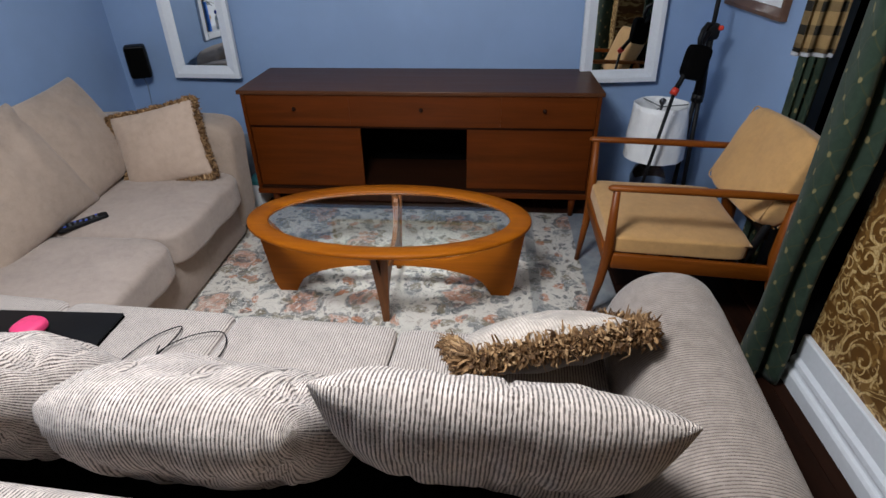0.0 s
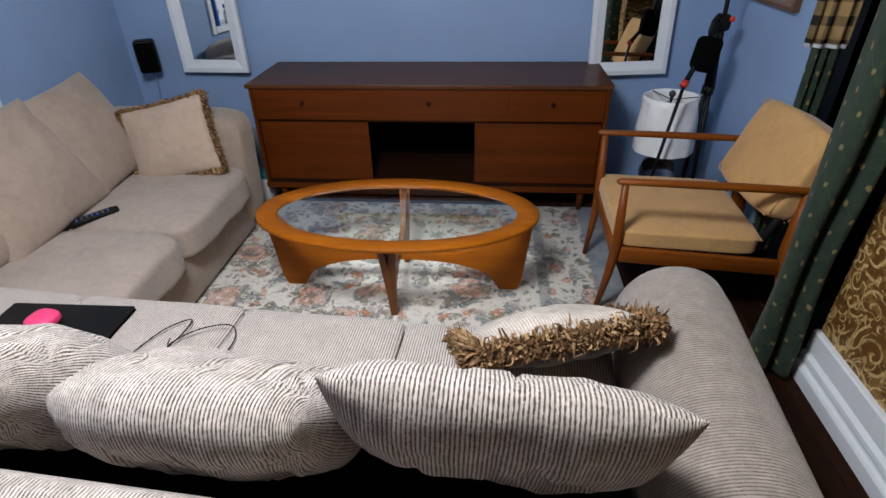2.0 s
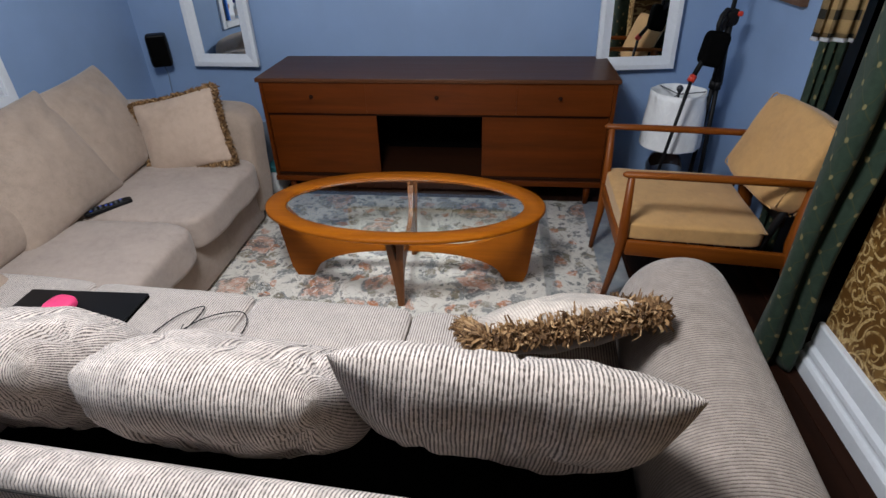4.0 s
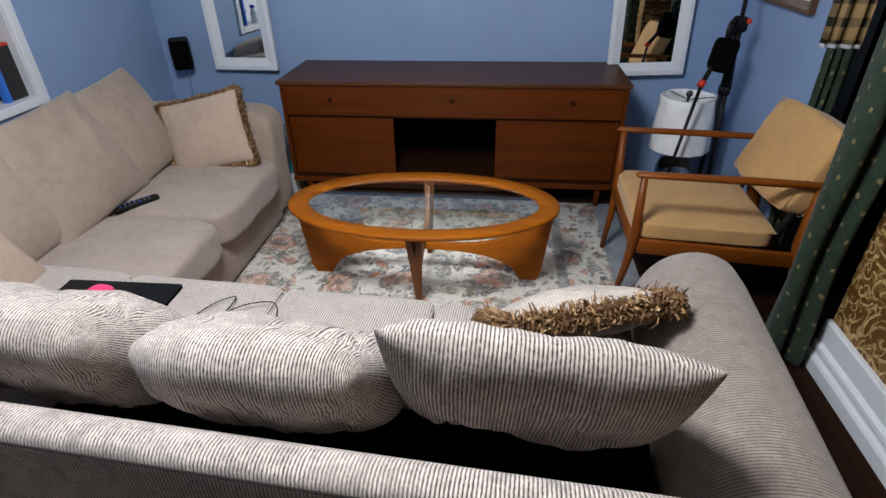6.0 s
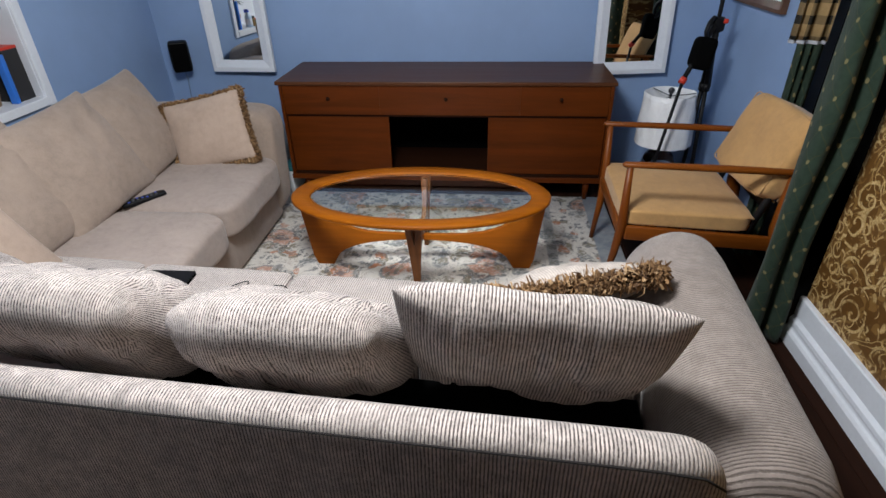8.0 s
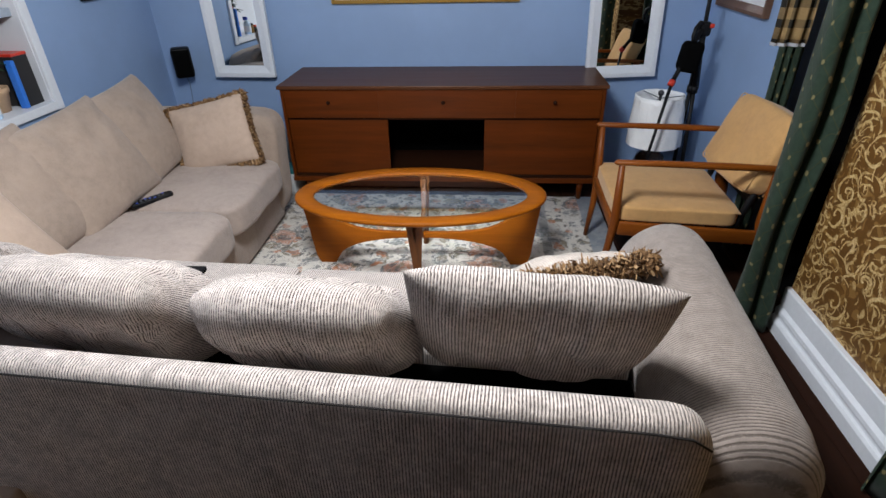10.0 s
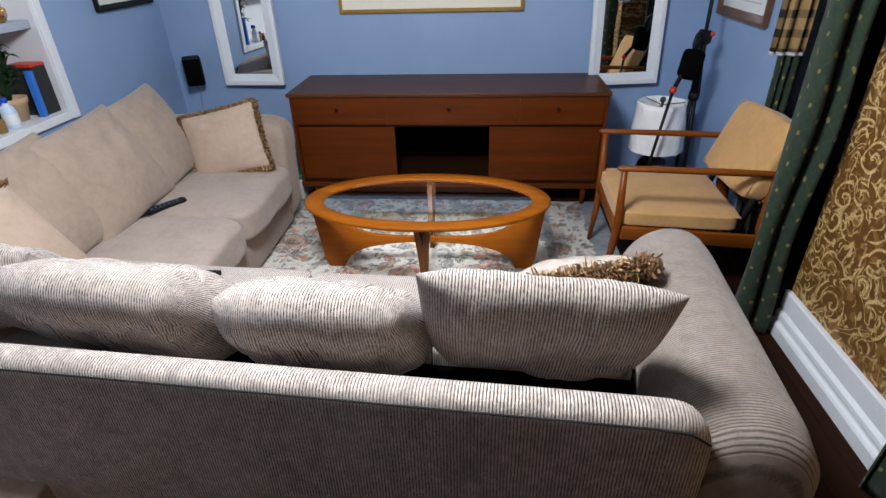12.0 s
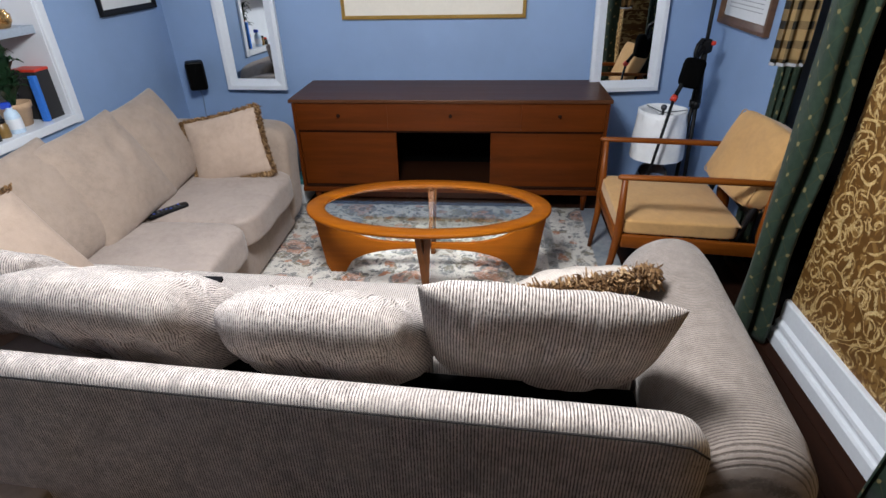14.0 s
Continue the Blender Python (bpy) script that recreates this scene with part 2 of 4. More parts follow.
def wallpaper():
    """Brown paper with gold scrolls: spirals wound round scattered centres, and a broken vine between them."""
    n = Nodes("gold_scroll_wallpaper")
    v = n.coords()
    bent = n.add("ShaderNodeTexNoise")
    n.link(v, bent.inputs["Vector"])
    bent.inputs["Scale"].default_value, bent.inputs["Detail"].default_value = 9, 2
    sub = n.add("ShaderNodeVectorMath", operation="SUBTRACT")
    n.link(bent.outputs["Color"], sub.inputs[0])
    sub.inputs[1].default_value = (0.5, 0.5, 0.5)
    sc = n.add("ShaderNodeVectorMath", operation="SCALE")
    n.link(sub.outputs[0], sc.inputs[0])
    sc.inputs["Scale"].default_value = 0.045
    ad = n.add("ShaderNodeVectorMath", operation="ADD")
    n.link(v, ad.inputs[0])
    n.link(sc.outputs[0], ad.inputs[1])
    flat = n.add("ShaderNodeVectorMath", operation="MULTIPLY")
    n.link(ad.outputs[0], flat.inputs[0])
    flat.inputs[1].default_value = (0, 1, 1)
    vec = flat.outputs[0]

    def scroll(scale, turns, offset):
        mv = n.add("ShaderNodeVectorMath", operation="ADD")
        n.link(vec, mv.inputs[0])
        mv.inputs[1].default_value = (0, offset, offset * 0.7)
        vo = n.add("ShaderNodeTexVoronoi", voronoi_dimensions="3D")
        n.link(mv.outputs[0], vo.inputs["Vector"])
        vo.inputs["Scale"].default_value, vo.inputs["Randomness"].default_value = scale, 0.75
        d = n.add("ShaderNodeVectorMath", operation="SUBTRACT")
        n.link(mv.outputs[0], d.inputs[0])
        n.link(vo.outputs["Position"], d.inputs[1])
        s = n.split(d.outputs[0])
        rad = n.math("POWER", n.math("ADD", n.math("MULTIPLY", s[1], s[1]), n.math("MULTIPLY", s[2], s[2])), 0.5)
        ang = n.math("ARCTAN2", s[2], s[1])
        hand = n.math("SUBTRACT", n.math("MULTIPLY", n.math("GREATER_THAN", n.split(vo.outputs["Color"])[0], 0.5), 2.0), 1.0)
        wave = n.math("SINE", n.math("ADD", n.math("MULTIPLY", ang, hand), n.math("MULTIPLY", rad, turns)))
        return wave, vo.outputs["Distance"]

    a, da = scroll(7.5, 150, 0.0)
    b, db = scroll(13, 250, 0.37)
    la = n.math("MULTIPLY", n.step(a, 0.60, 0.84), n.step(n.noise(v, 11, 2), 0.42, 0.52))
    lb = n.math("MULTIPLY", n.step(b, 0.62, 0.86), n.step(n.noise(v, 13, 2), 0.53, 0.60))
    fold = n.math("FRACT", n.math("MULTIPLY", n.noise(vec, 6.5, 1, 0.35, 1.1), 7.0))
    vine = n.math("MULTIPLY", n.math("SUBTRACT", 1.0, n.step(n.math("ABSOLUTE", n.math("SUBTRACT", fold, 0.5)), 0.05, 0.12)), n.step(n.noise(v, 12, 2), 0.40, 0.52))
    lines = n.math("MAXIMUM", n.math("MAXIMUM", la, lb), n.math("MULTIPLY", vine, 0.85))
    leaf = n.step(n.noise(vec, 17, 1, 0.4, 1.3), 0.55, 0.59)
    ground = n.mix(n.noise(v, 22, 4), (0.085, 0.034, 0.003), (0.165, 0.070, 0.008))
    mid = n.mix(n.math("MULTIPLY", leaf, 0.40), ground, (0.36, 0.20, 0.055))
    fleck = n.noise(v, 150, 3)
    gold = n.mix(n.step(fleck, 0.35, 0.65), (0.42, 0.26, 0.085), (0.66, 0.49, 0.24))
    n.bump(lines, 0.15, 0.002)
    return n.done(n.mix(lines, mid, gold), n.math("MULTIPLY_ADD", lines, -0.2, 0.62))


PAPERGOLD = wallpaper()


def curtain_mat():
    """Green cloth with a diagonal lattice and gold knots where its lines cross; x runs along the cloth, z up."""
    n = Nodes("green_lattice_cloth")
    tc = n.add("ShaderNodeUVMap")
    s = n.split(tc.outputs[0])
    drift = n.math("MULTIPLY", n.math("SUBTRACT", n.noise(tc.outputs[0], 9, 2), 0.5), 0.06)
    u, w = n.math("ADD", s[0], drift), n.math("SUBTRACT", s[1], drift)
    p, q = n.math("ADD", u, n.math("MULTIPLY", w, 0.82)), n.math("SUBTRACT", u, n.math("MULTIPLY", w, 0.82))
    P = 0.095

    def near(c):
        return n.math("ABSOLUTE", n.math("SUBTRACT", n.math("FRACT", n.math("DIVIDE", c, P)), 0.5))

    a, b = near(p), near(q)
    line = n.math("MAXIMUM", n.step(n.math("MULTIPLY", a, -1), -0.05, -0.015), n.step(n.math("MULTIPLY", b, -1), -0.05, -0.015))
    dot = n.step(n.math("MULTIPLY", n.math("ADD", n.math("MULTIPLY", a, a), n.math("MULTIPLY", b, b)), -1), -0.019, -0.006)
    v = n.coords()
    fine = n.noise(v, 190, 3, 0.7)
    base = n.mix(n.noise(v, 30, 4), (0.015, 0.038, 0.023), (0.062, 0.102, 0.064))
    col = n.mix(n.math("MULTIPLY", line, 0.55), base, (0.085, 0.092, 0.036))
    col = n.mix(n.math("MULTIPLY", dot, 0.75), col, n.mix(fine, (0.34, 0.25, 0.09), (0.60, 0.50, 0.24)))
    n.bump(n.math("ADD", fine, line), 0.3, 0.002)
    return n.done(col, 0.85, Sheen_Weight=0.15)


GREEN = curtain_mat()


def plaid_mat():
    n = Nodes("brown_plaid_cloth")
    s = n.split(n.add("ShaderNodeUVMap").outputs[0])

    def band(c, p, w):
        return n.math("LESS_THAN", n.math("FRACT", n.math("DIVIDE", c, p)), w)

    a, b = band(s[0], 0.075, 0.42), band(s[1], 0.075, 0.42)
    fine = n.noise(n.coords(), 200, 2)
    col = n.mix(n.math("MULTIPLY", n.math("ADD", a, b), 0.5), n.mix(fine, (0.42, 0.27, 0.11), (0.55, 0.38, 0.18)), (0.025, 0.022, 0.016))
    n.bump(fine, 0.2, 0.002)
    return n.done(col, 0.9)


PLAID = plaid_mat()


def rug_mat():
    """Faded oriental rug: pale ground, grey-blue, rose and olive blossoms, and a border band."""
    n = Nodes("faded_floral_rug")
    v = n.coords()
    warp = n.add("ShaderNodeTexNoise")
    n.link(v, warp.inputs["Vector"])
    warp.inputs["Scale"].default_value, warp.inputs["Detail"].default_value = 7, 3
    sub = n.add("ShaderNodeVectorMath", operation="MULTIPLY_ADD")
    n.link(warp.outputs["Color"], sub.inputs[0])
    sub.inputs[1].default_value = (0.13, 0.13, 0)
    n.link(v, sub.inputs[2])
    vec = sub.outputs[0]
    col = n.mix(n.noise(v, 26, 4, 0.7), (0.62, 0.59, 0.53), (0.93, 0.88, 0.80))

    def flowers(col, scale, size, tint, keep, off, ring=None):
        mv = n.add("ShaderNodeVectorMath", operation="ADD")
        n.link(vec, mv.inputs[0])
        mv.inputs[1].default_value = (off, off * 0.6, 0)
        vo = n.add("ShaderNodeTexVoronoi", voronoi_dimensions="2D")
        n.link(mv.outputs[0], vo.inputs["Vector"])
        vo.inputs["Scale"].default_value = scale
        d = n.math("MULTIPLY", vo.outputs["Distance"], 1.0)
        petal = n.math("ADD", d, n.math("MULTIPLY", n.math("SUBTRACT", n.noise(v, scale * 5, 3), 0.5), size * 1.3))
        m = n.math("SUBTRACT", 1.0, n.step(petal, size * 0.72, size))
        m = n.math("MULTIPLY", m, n.math("GREATER_THAN", n.split(vo.outputs["Color"])[1], keep))
        m = n.math("MULTIPLY", m, n.step(n.noise(v, 60, 3, 0.7), 0.25, 0.55))
        col = n.mix(n.math("MULTIPLY", m, 0.85), col, tint)
        if ring:
            line = n.math("MULTIPLY", n.step(petal, size * 0.80, size * 0.92), n.math("SUBTRACT", 1.0, n.step(petal, size * 1.02, size * 1.16)))
            eye = n.math("SUBTRACT", 1.0, n.step(petal, size * 0.16, size * 0.36))
            line = n.math("MULTIPLY", n.math("MAXIMUM", line, eye), n.math("GREATER_THAN", n.split(vo.outputs["Color"])[1], keep))
            col = n.mix(n.math("MULTIPLY", line, 0.7), col, ring)
        return col

    col = flowers(col, 8, 0.42, (0.17, 0.185, 0.19), 0.52, 0.0)
    col = flowers(col, 3.6, 0.34, (0.58, 0.27, 0.17), 0.48, 0.31, (0.11, 0.115, 0.12))
    col = flowers(col, 11, 0.36, (0.22, 0.18, 0.11), 0.50, 0.77)
    col = flowers(col, 7, 0.22, (0.55, 0.19, 0.07), 0.50, 1.31)
    col = flowers(col, 19, 0.30, (0.12, 0.125, 0.125), 0.45, 1.9)
    marks = n.step(n.noise(vec, 34, 3, 0.6, 1.6), 0.55, 0.62)
    col = n.mix(n.math("MULTIPLY", marks, 0.52), col, n.mix(n.step(n.noise(v, 6, 2), 0.45, 0.6), (0.10, 0.105, 0.10), (0.26, 0.15, 0.075)))
    pale = n.step(n.noise(vec, 27, 3, 0.6, 1.2), 0.57, 0.63)
    col = n.mix(n.math("MULTIPLY", pale, 0.7), col, (0.84, 0.80, 0.73))
    s = n.split(v)
    edge = n.math("ABSOLUTE", s[0])
    band = n.math("MULTIPLY", n.step(edge, 0.965, 0.975), n.math("SUBTRACT", 1.0, n.step(edge, 1.02, 1.03)))
    col = n.mix(n.math("MULTIPLY", band, 0.55), col, (0.17, 0.19, 0.20))
    side = n.step(s[0], 1.24, 1.25)
    col = n.mix(n.math("MULTIPLY", side, 0.9), col, (0.27, 0.31, 0.35))
    worn = n.noise(v, 4, 5, 0.7)
    col = n.mix(n.math("MULTIPLY", n.step(worn, 0.45, 0.7), 0.3), col, (0.72, 0.69, 0.63))
    n.bump(n.noise(v, 330, 2), 0.5, 0.004)
    return n.done(col, 0.95)


RUG = rug_mat()

# ---- shapes ----


def mesh_of(name, bm, material, smooth=True):
    me = bpy.data.meshes.new(name)
    bm.to_mesh(me)
    bm.free()
    for p in me.polygons:
        p.use_smooth = smooth
    for m in material if isinstance(material, list) else [material]:
        me.materials.append(m)
    return me


def part(name, bm, material, parent=None, label="", m=None, smooth=True):
    """One mesh object, under a thing or a part when a parent is given."""
    ob = new(name, mesh_of(name, bm, material, smooth))
    if m is not None:
        ob.matrix_basis = m
    if parent:
        ob.parent = parent
    return tagged(ob, label)


def thing(name, label, category, m=None, group="", kind=""):
    ob = new(name)
    ob.empty_display_size = 0.1
    if m is not None:
        ob.matrix_basis = m
    return tagged(ob, label, category, group, kind)


def box(x0, x1, y0, y1, z0, z1, bevel=0.0, seg=2, bm=None):
    bm = bm or bmesh.new()
    made = bmesh.ops.create_cube(bm, size=1)["verts"]
    for v in made:
        v.co = Vector(((x0 + x1) / 2 + v.co.x * (x1 - x0), (y0 + y1) / 2 + v.co.y * (y1 - y0), (z0 + z1) / 2 + v.co.z * (z1 - z0)))
    if bevel:
        edges = list({e for v in made for e in v.link_edges})
        bmesh.ops.bevel(bm, geom=edges, offset=bevel, segments=seg, affect="EDGES", profile=0.5)
    return bm


def soft(w, d, h, p=7.0, seg=16, wobble=0.0, crown=0.0):
    """A cushion-like block centred on the origin: a box rounded by a p-norm, crowned on top."""
    bm = bmesh.new()
    bmesh.ops.create_cube(bm, size=2)
    bmesh.ops.subdivide_edges(bm, edges=bm.edges[:], cuts=seg, use_grid_fill=True)
    for v in bm.verts:
        c = v.co
        k = (abs(c.x) ** p + abs(c.y) ** p + abs(c.z) ** p) ** (1 / p)
        q = c / k
        lift = crown * max(0, 1 - q.x ** 2) * max(0, 1 - q.y ** 2) * (1 if q.z > 0 else 0)
        o = Vector((q.x * w / 2, q.y * d / 2, q.z * h / 2 + lift))
        if wobble:
            o += noise.noise_vector(o * 7) * wobble
        v.co = o
    return bm


def sweep(path, radius, sides=10, closed_ends=True, squash=1.0):
    """A tube along points; radius is a number or one a point."""
    bm = bmesh.new()
    pts = [Vector(p) for p in path]
    rings = []
    side = None
    for i, p in enumerate(pts):
        d = (pts[min(i + 1, len(pts) - 1)] - pts[max(i - 1, 0)]).normalized()
        if side is None:
            side = d.cross(Vector((0, 0, 1)) if abs(d.z) < 0.9 else Vector((1, 0, 0))).normalized()
        side = (side - d * side.dot(d)).normalized()
        up = d.cross(side)
        r = radius[i] if isinstance(radius, (list, tuple)) else radius
        rings.append([bm.verts.new(p + (side * math.cos(a) + up * math.sin(a) * squash) * r) for a in [2 * math.pi * k / sides for k in range(sides)]])
    for a, b in zip(rings, rings[1:]):
        for k in range(sides):
            bm.faces.new((a[k], a[(k + 1) % sides], b[(k + 1) % sides], b[k]))
    if closed_ends:
        bm.faces.new(rings[0][::-1])
        bm.faces.new(rings[-1])
    bmesh.ops.recalc_face_normals(bm, faces=bm.faces[:])
    return bm


def lathe(profile, sides=40, wobble=0.0):
    bm = bmesh.new()
    rings = []
    for i, (r, z) in enumerate(profile):
        ring = []
        for k in range(sides):
            a = 2 * math.pi * k / sides
            rr = r * (1 + wobble * noise.noise(Vector((math.cos(a) * 2.5, math.sin(a) * 2.5, z * 9))))
            ring.append(bm.verts.new((rr * math.cos(a), rr * math.sin(a), z)))
        rings.append(ring)
    for a, b in zip(rings, rings[1:]):
        for k in range(sides):
            bm.faces.new((a[k], a[(k + 1) % sides], b[(k + 1) % sides], b[k]))
    bmesh.ops.recalc_face_normals(bm, faces=bm.faces[:])
    return bm


def pillow(w, h, t, pinch=0.10, power=0.42, n=44, wrinkle=0.006, seed=0, sag=0.0, tuck=0.0, front=1.0, full=0.0, slump=0.0):
    """A knife-edge cushion with drawn-in sides and pointed corners; width along x, height along z, thickness along y."""
    bm = bmesh.new()
    grids = []
    for sign in (-1, 1):
        g = []
        for j in range(n + 1):
            row = []
            for i in range(n + 1):
                u, v = -1 + 2 * i / n, -1 + 2 * j / n
                u, v = math.sin(u * math.pi / 2), math.sin(v * math.pi / 2)
                x = w / 2 * u * (1 - pinch * (1 - v * v) * abs(u))
                z = h / 2 * v * (1 - pinch * (1 - u * u) * abs(v))
                x, z = x * (1 - full * u * u * v * v), z * (1 - full * u * u * v * v)
                x *= 1 - tuck * ((1 - v) / 2) ** 2
                f = max(0.0, (1 - u * u) * (1 - v * v)) ** power * (1 - slump * v)
                edge = min(1.0, 1.8 * max(0.0, 1 - max(abs(u), abs(v)))) * min(1.0, 0.55 * (1 + v))
                wr = wrinkle * edge * (noise.noise(Vector((u * 3 + seed * 7.1, v * 2.2, sign * 3.3 + seed))) * 2.2 + noise.noise(Vector((u * 8 + seed, v * 5, sign))) * 0.9)
                ridge = abs(noise.noise(Vector((u * 3.4 + seed * 3.7, v * 1.3 + seed, sign * 5.1))))
                wr -= sign * wrinkle * 0.75 * edge * max(0.0, 1 - ridge * 6) ** 2
                pull = 0.018 * edge * math.sin(7 * math.atan2(abs(v) - 1.05, abs(u) - 1.05)) * max(0, abs(u) + abs(v) - 1.1)
                z -= sag * (1 - u * u) * (0.5 + 0.5 * v) * 0.5
                row.append((x, sign * (t / 2 * f) * (front if sign > 0 else 1.0) + wr + sign * pull, z))
            g.append(row)
        grids.append(g)
    keep = {}

    def vert(s, i, j):
        border = i in (0, n) or j in (0, n)
        key = (0 if border else s, i, j)
        if key not in keep:
            x, y, z = grids[s][j][i]
            keep[key] = bm.verts.new((x, 0 if border else y, z))
        return keep[key]

    for s in (0, 1):
        for j in range(n):
            for i in range(n):
                q = [vert(s, i, j), vert(s, i + 1, j), vert(s, i + 1, j + 1), vert(s, i, j + 1)]
                bm.faces.new(q if s == 0 else q[::-1])
    bmesh.ops.recalc_face_normals(bm, faces=bm.faces[:])
    return bm


def pillow_edge(w, h, pinch, count, sides="lrtb"):
    """Points round the seam of such a cushion, with the way out."""
    out = []
    for k in range(count):
        a = k / count * 4
        e, f = int(a), (a - int(a)) * 2 - 1
        if "brtl"[e] not in sides:
            continue
        u, v = ((f, -1), (1, f), (-f, 1), (-1, -f))[e]
        x = w / 2 * u * (1 - pinch * (1 - v * v) * abs(u))
        z = h / 2 * v * (1 - pinch * (1 - u * u) * abs(v))
        out.append((Vector((x, 0, z)), Vector(((0, 0, -1), (1, 0, 0), (0, 0, 1), (-1, 0, 0))[e])))
    return out


def fringe(w, h, pinch, count, length, seed=1, sides="lrtb", hang=0.8):
    """Loops of cut yarn along the seam, each a folded strip of its own."""
    rnd = random.Random(seed)
    bm = bmesh.new()
    for p, way in pillow_edge(w, h, pinch, count, sides):
        for _ in range(22):
            d = (way + Vector((rnd.uniform(-0.5, 0.5), rnd.uniform(-0.8, 0.8), rnd.uniform(-0.5, 0.5)))).normalized()
            across = d.cross(Vector((rnd.uniform(-1, 1), rnd.uniform(-1, 1), rnd.uniform(-1, 1)))).normalized() * rnd.uniform(0.0018, 0.0040)
            ln = length * rnd.uniform(0.5, 1.15)
            base = p + Vector((rnd.uniform(-0.006, 0.006), rnd.uniform(-0.012, 0.012), rnd.uniform(-0.006, 0.006))) - way * 0.006
            droop = Vector((rnd.uniform(-0.3, 0.3), rnd.uniform(-0.4, 0.4), -0.9)) * ln * hang
            rows = []
            curl = Vector((rnd.uniform(-1, 1), rnd.uniform(-1, 1), rnd.uniform(-1, 1))) * ln * 0.28
            for k, wd in ((0, 0.8), (0.35, 1.2), (0.7, 1.2), (1, 0.6)):
                c = base + d * ln * k + droop * k * k + curl * math.sin(k * 3.1)
                rows.append((bm.verts.new(c - across * wd), bm.verts.new(c + across * wd)))
            for a, b in zip(rows, rows[1:]):
                bm.faces.new((a[0], a[1], b[1], b[0]))
    return bm


def hanging_cloth(name, path, z0, z1, material, parent, rows=30, thick=0.004, sway=0.0):
    """Cloth that hangs from a wavy line in plan, with its own length as texture coordinates."""
    bm = bmesh.new()
    uv = bm.loops.layers.uv.new("UVMap")
    run = [0.0]
    for a, b in zip(path, path[1:]):
        run.append(run[-1] + math.hypot(b[0] - a[0], b[1] - a[1]))
    grid = []
    for j in range(rows + 1):
        f = j / rows
        z = z0 + (z1 - z0) * f
        row = []
        for k, (x, y) in enumerate(path):
            o = noise.noise_vector(Vector((x * 5, y * 5, z * 1.8))) * sway
            row.append(bm.verts.new((x + o.x, y + o.y, z)))
        grid.append(row)
    for j in range(rows):
        for i in range(len(path) - 1):
            face = bm.faces.new((grid[j][i], grid[j][i + 1], grid[j + 1][i + 1], grid[j + 1][i]))
            for loop, (a, b) in zip(face.loops, ((i, j), (i + 1, j), (i + 1, j + 1), (i, j + 1))):
                loop[uv].uv = (run[a], z0 + (z1 - z0) * b / rows)
    bmesh.ops.solidify(bm, geom=bm.faces[:], thickness=thick)
    return part(name, bm, material, parent)


# ---- structure ----
WY, WL, WR, WG, NEAR, TOP = 3.705, -2.214, 1.52, 1.430, -3.2, 2.42

ground_slab = part("floor_base", box(WL - 0.6, WR + 0.7, NEAR - 0.2, WY + 0.2, -0.15, -0.012), DARK, smooth=False)
ground_slab.name = "floor"
tagged(ground_slab, "dark brown stained wooden plank floor", "floor", kind="structure")
ceiling = tagged(part("ceiling", box(WL - 0.6, WR + 0.7, NEAR - 0.2, WY + 0.2, TOP, TOP + 0.1), CEIL, smooth=False), "unseen plain ceiling, darkened to cut bounced light", "ceiling", kind="structure")
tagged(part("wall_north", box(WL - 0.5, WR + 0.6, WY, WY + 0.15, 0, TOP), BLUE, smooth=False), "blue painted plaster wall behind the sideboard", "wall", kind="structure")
tagged(part("wall_south", box(WL - 0.5, WR + 0.6, NEAR - 0.15, NEAR, 0, TOP), BEIGE, smooth=False), "unseen plain brown-beige wall closing the room, darkened to cut bounce", "wall", kind="structure")

# the west wall, open at the shelf niche
NY0, NY1, NZ0, NZ1, ND = 1.35, 2.565, 0.826, 2.0, 0.27
west = box(WL - 0.5, WL, NY1, WY, 0, TOP)
box(WL - 0.5, WL, NEAR, NY0, 0, TOP, bm=west)
box(WL - 0.5, WL, NY0, NY1, 0, NZ0, bm=west)
box(WL - 0.5, WL, NY0, NY1, NZ1, TOP, bm=west)
tagged(part("wall_west", west, BLUE, smooth=False), "blue painted wall with a recessed shelf niche", "wall", kind="structure")
niche = box(WL - ND - 0.01, WL - ND, NY0, NY1, NZ0, NZ1)
box(WL - ND, WL - 0.001, NY1 - 0.008, NY1 + 0.002, NZ0, NZ1, bm=niche)
box(WL - ND, WL - 0.001, NY0 - 0.002, NY0 + 0.008, NZ0, NZ1, bm=niche)
tagged(part("niche_lining", niche, NICHE, smooth=False), "pale grey painted lining of the shelf niche", "lining", kind="structure")
trim = box(WL - 0.01, WL + 0.018, NY1 - 0.004, NY1 + 0.048, NZ0 - 0.045, NZ1 + 0.05, 0.004)
box(WL - 0.01, WL + 0.018, NY0 - 0.048, NY0 + 0.004, NZ0 - 0.045, NZ1 + 0.05, 0.004, bm=trim)
box(WL - 0.01, WL + 0.018, NY0 + 0.005, NY1 - 0.005, NZ1, NZ1 + 0.05, 0.004, bm=trim)
box(WL - ND, WL + 0.022, NY0 + 0.005, NY1 - 0.005, NZ0 - 0.04, NZ0 + 0.004, 0.004, bm=trim)
tagged(part("trim", trim, WHITE, smooth=False), "white painted wooden frame round the niche", "trim", kind="structure")

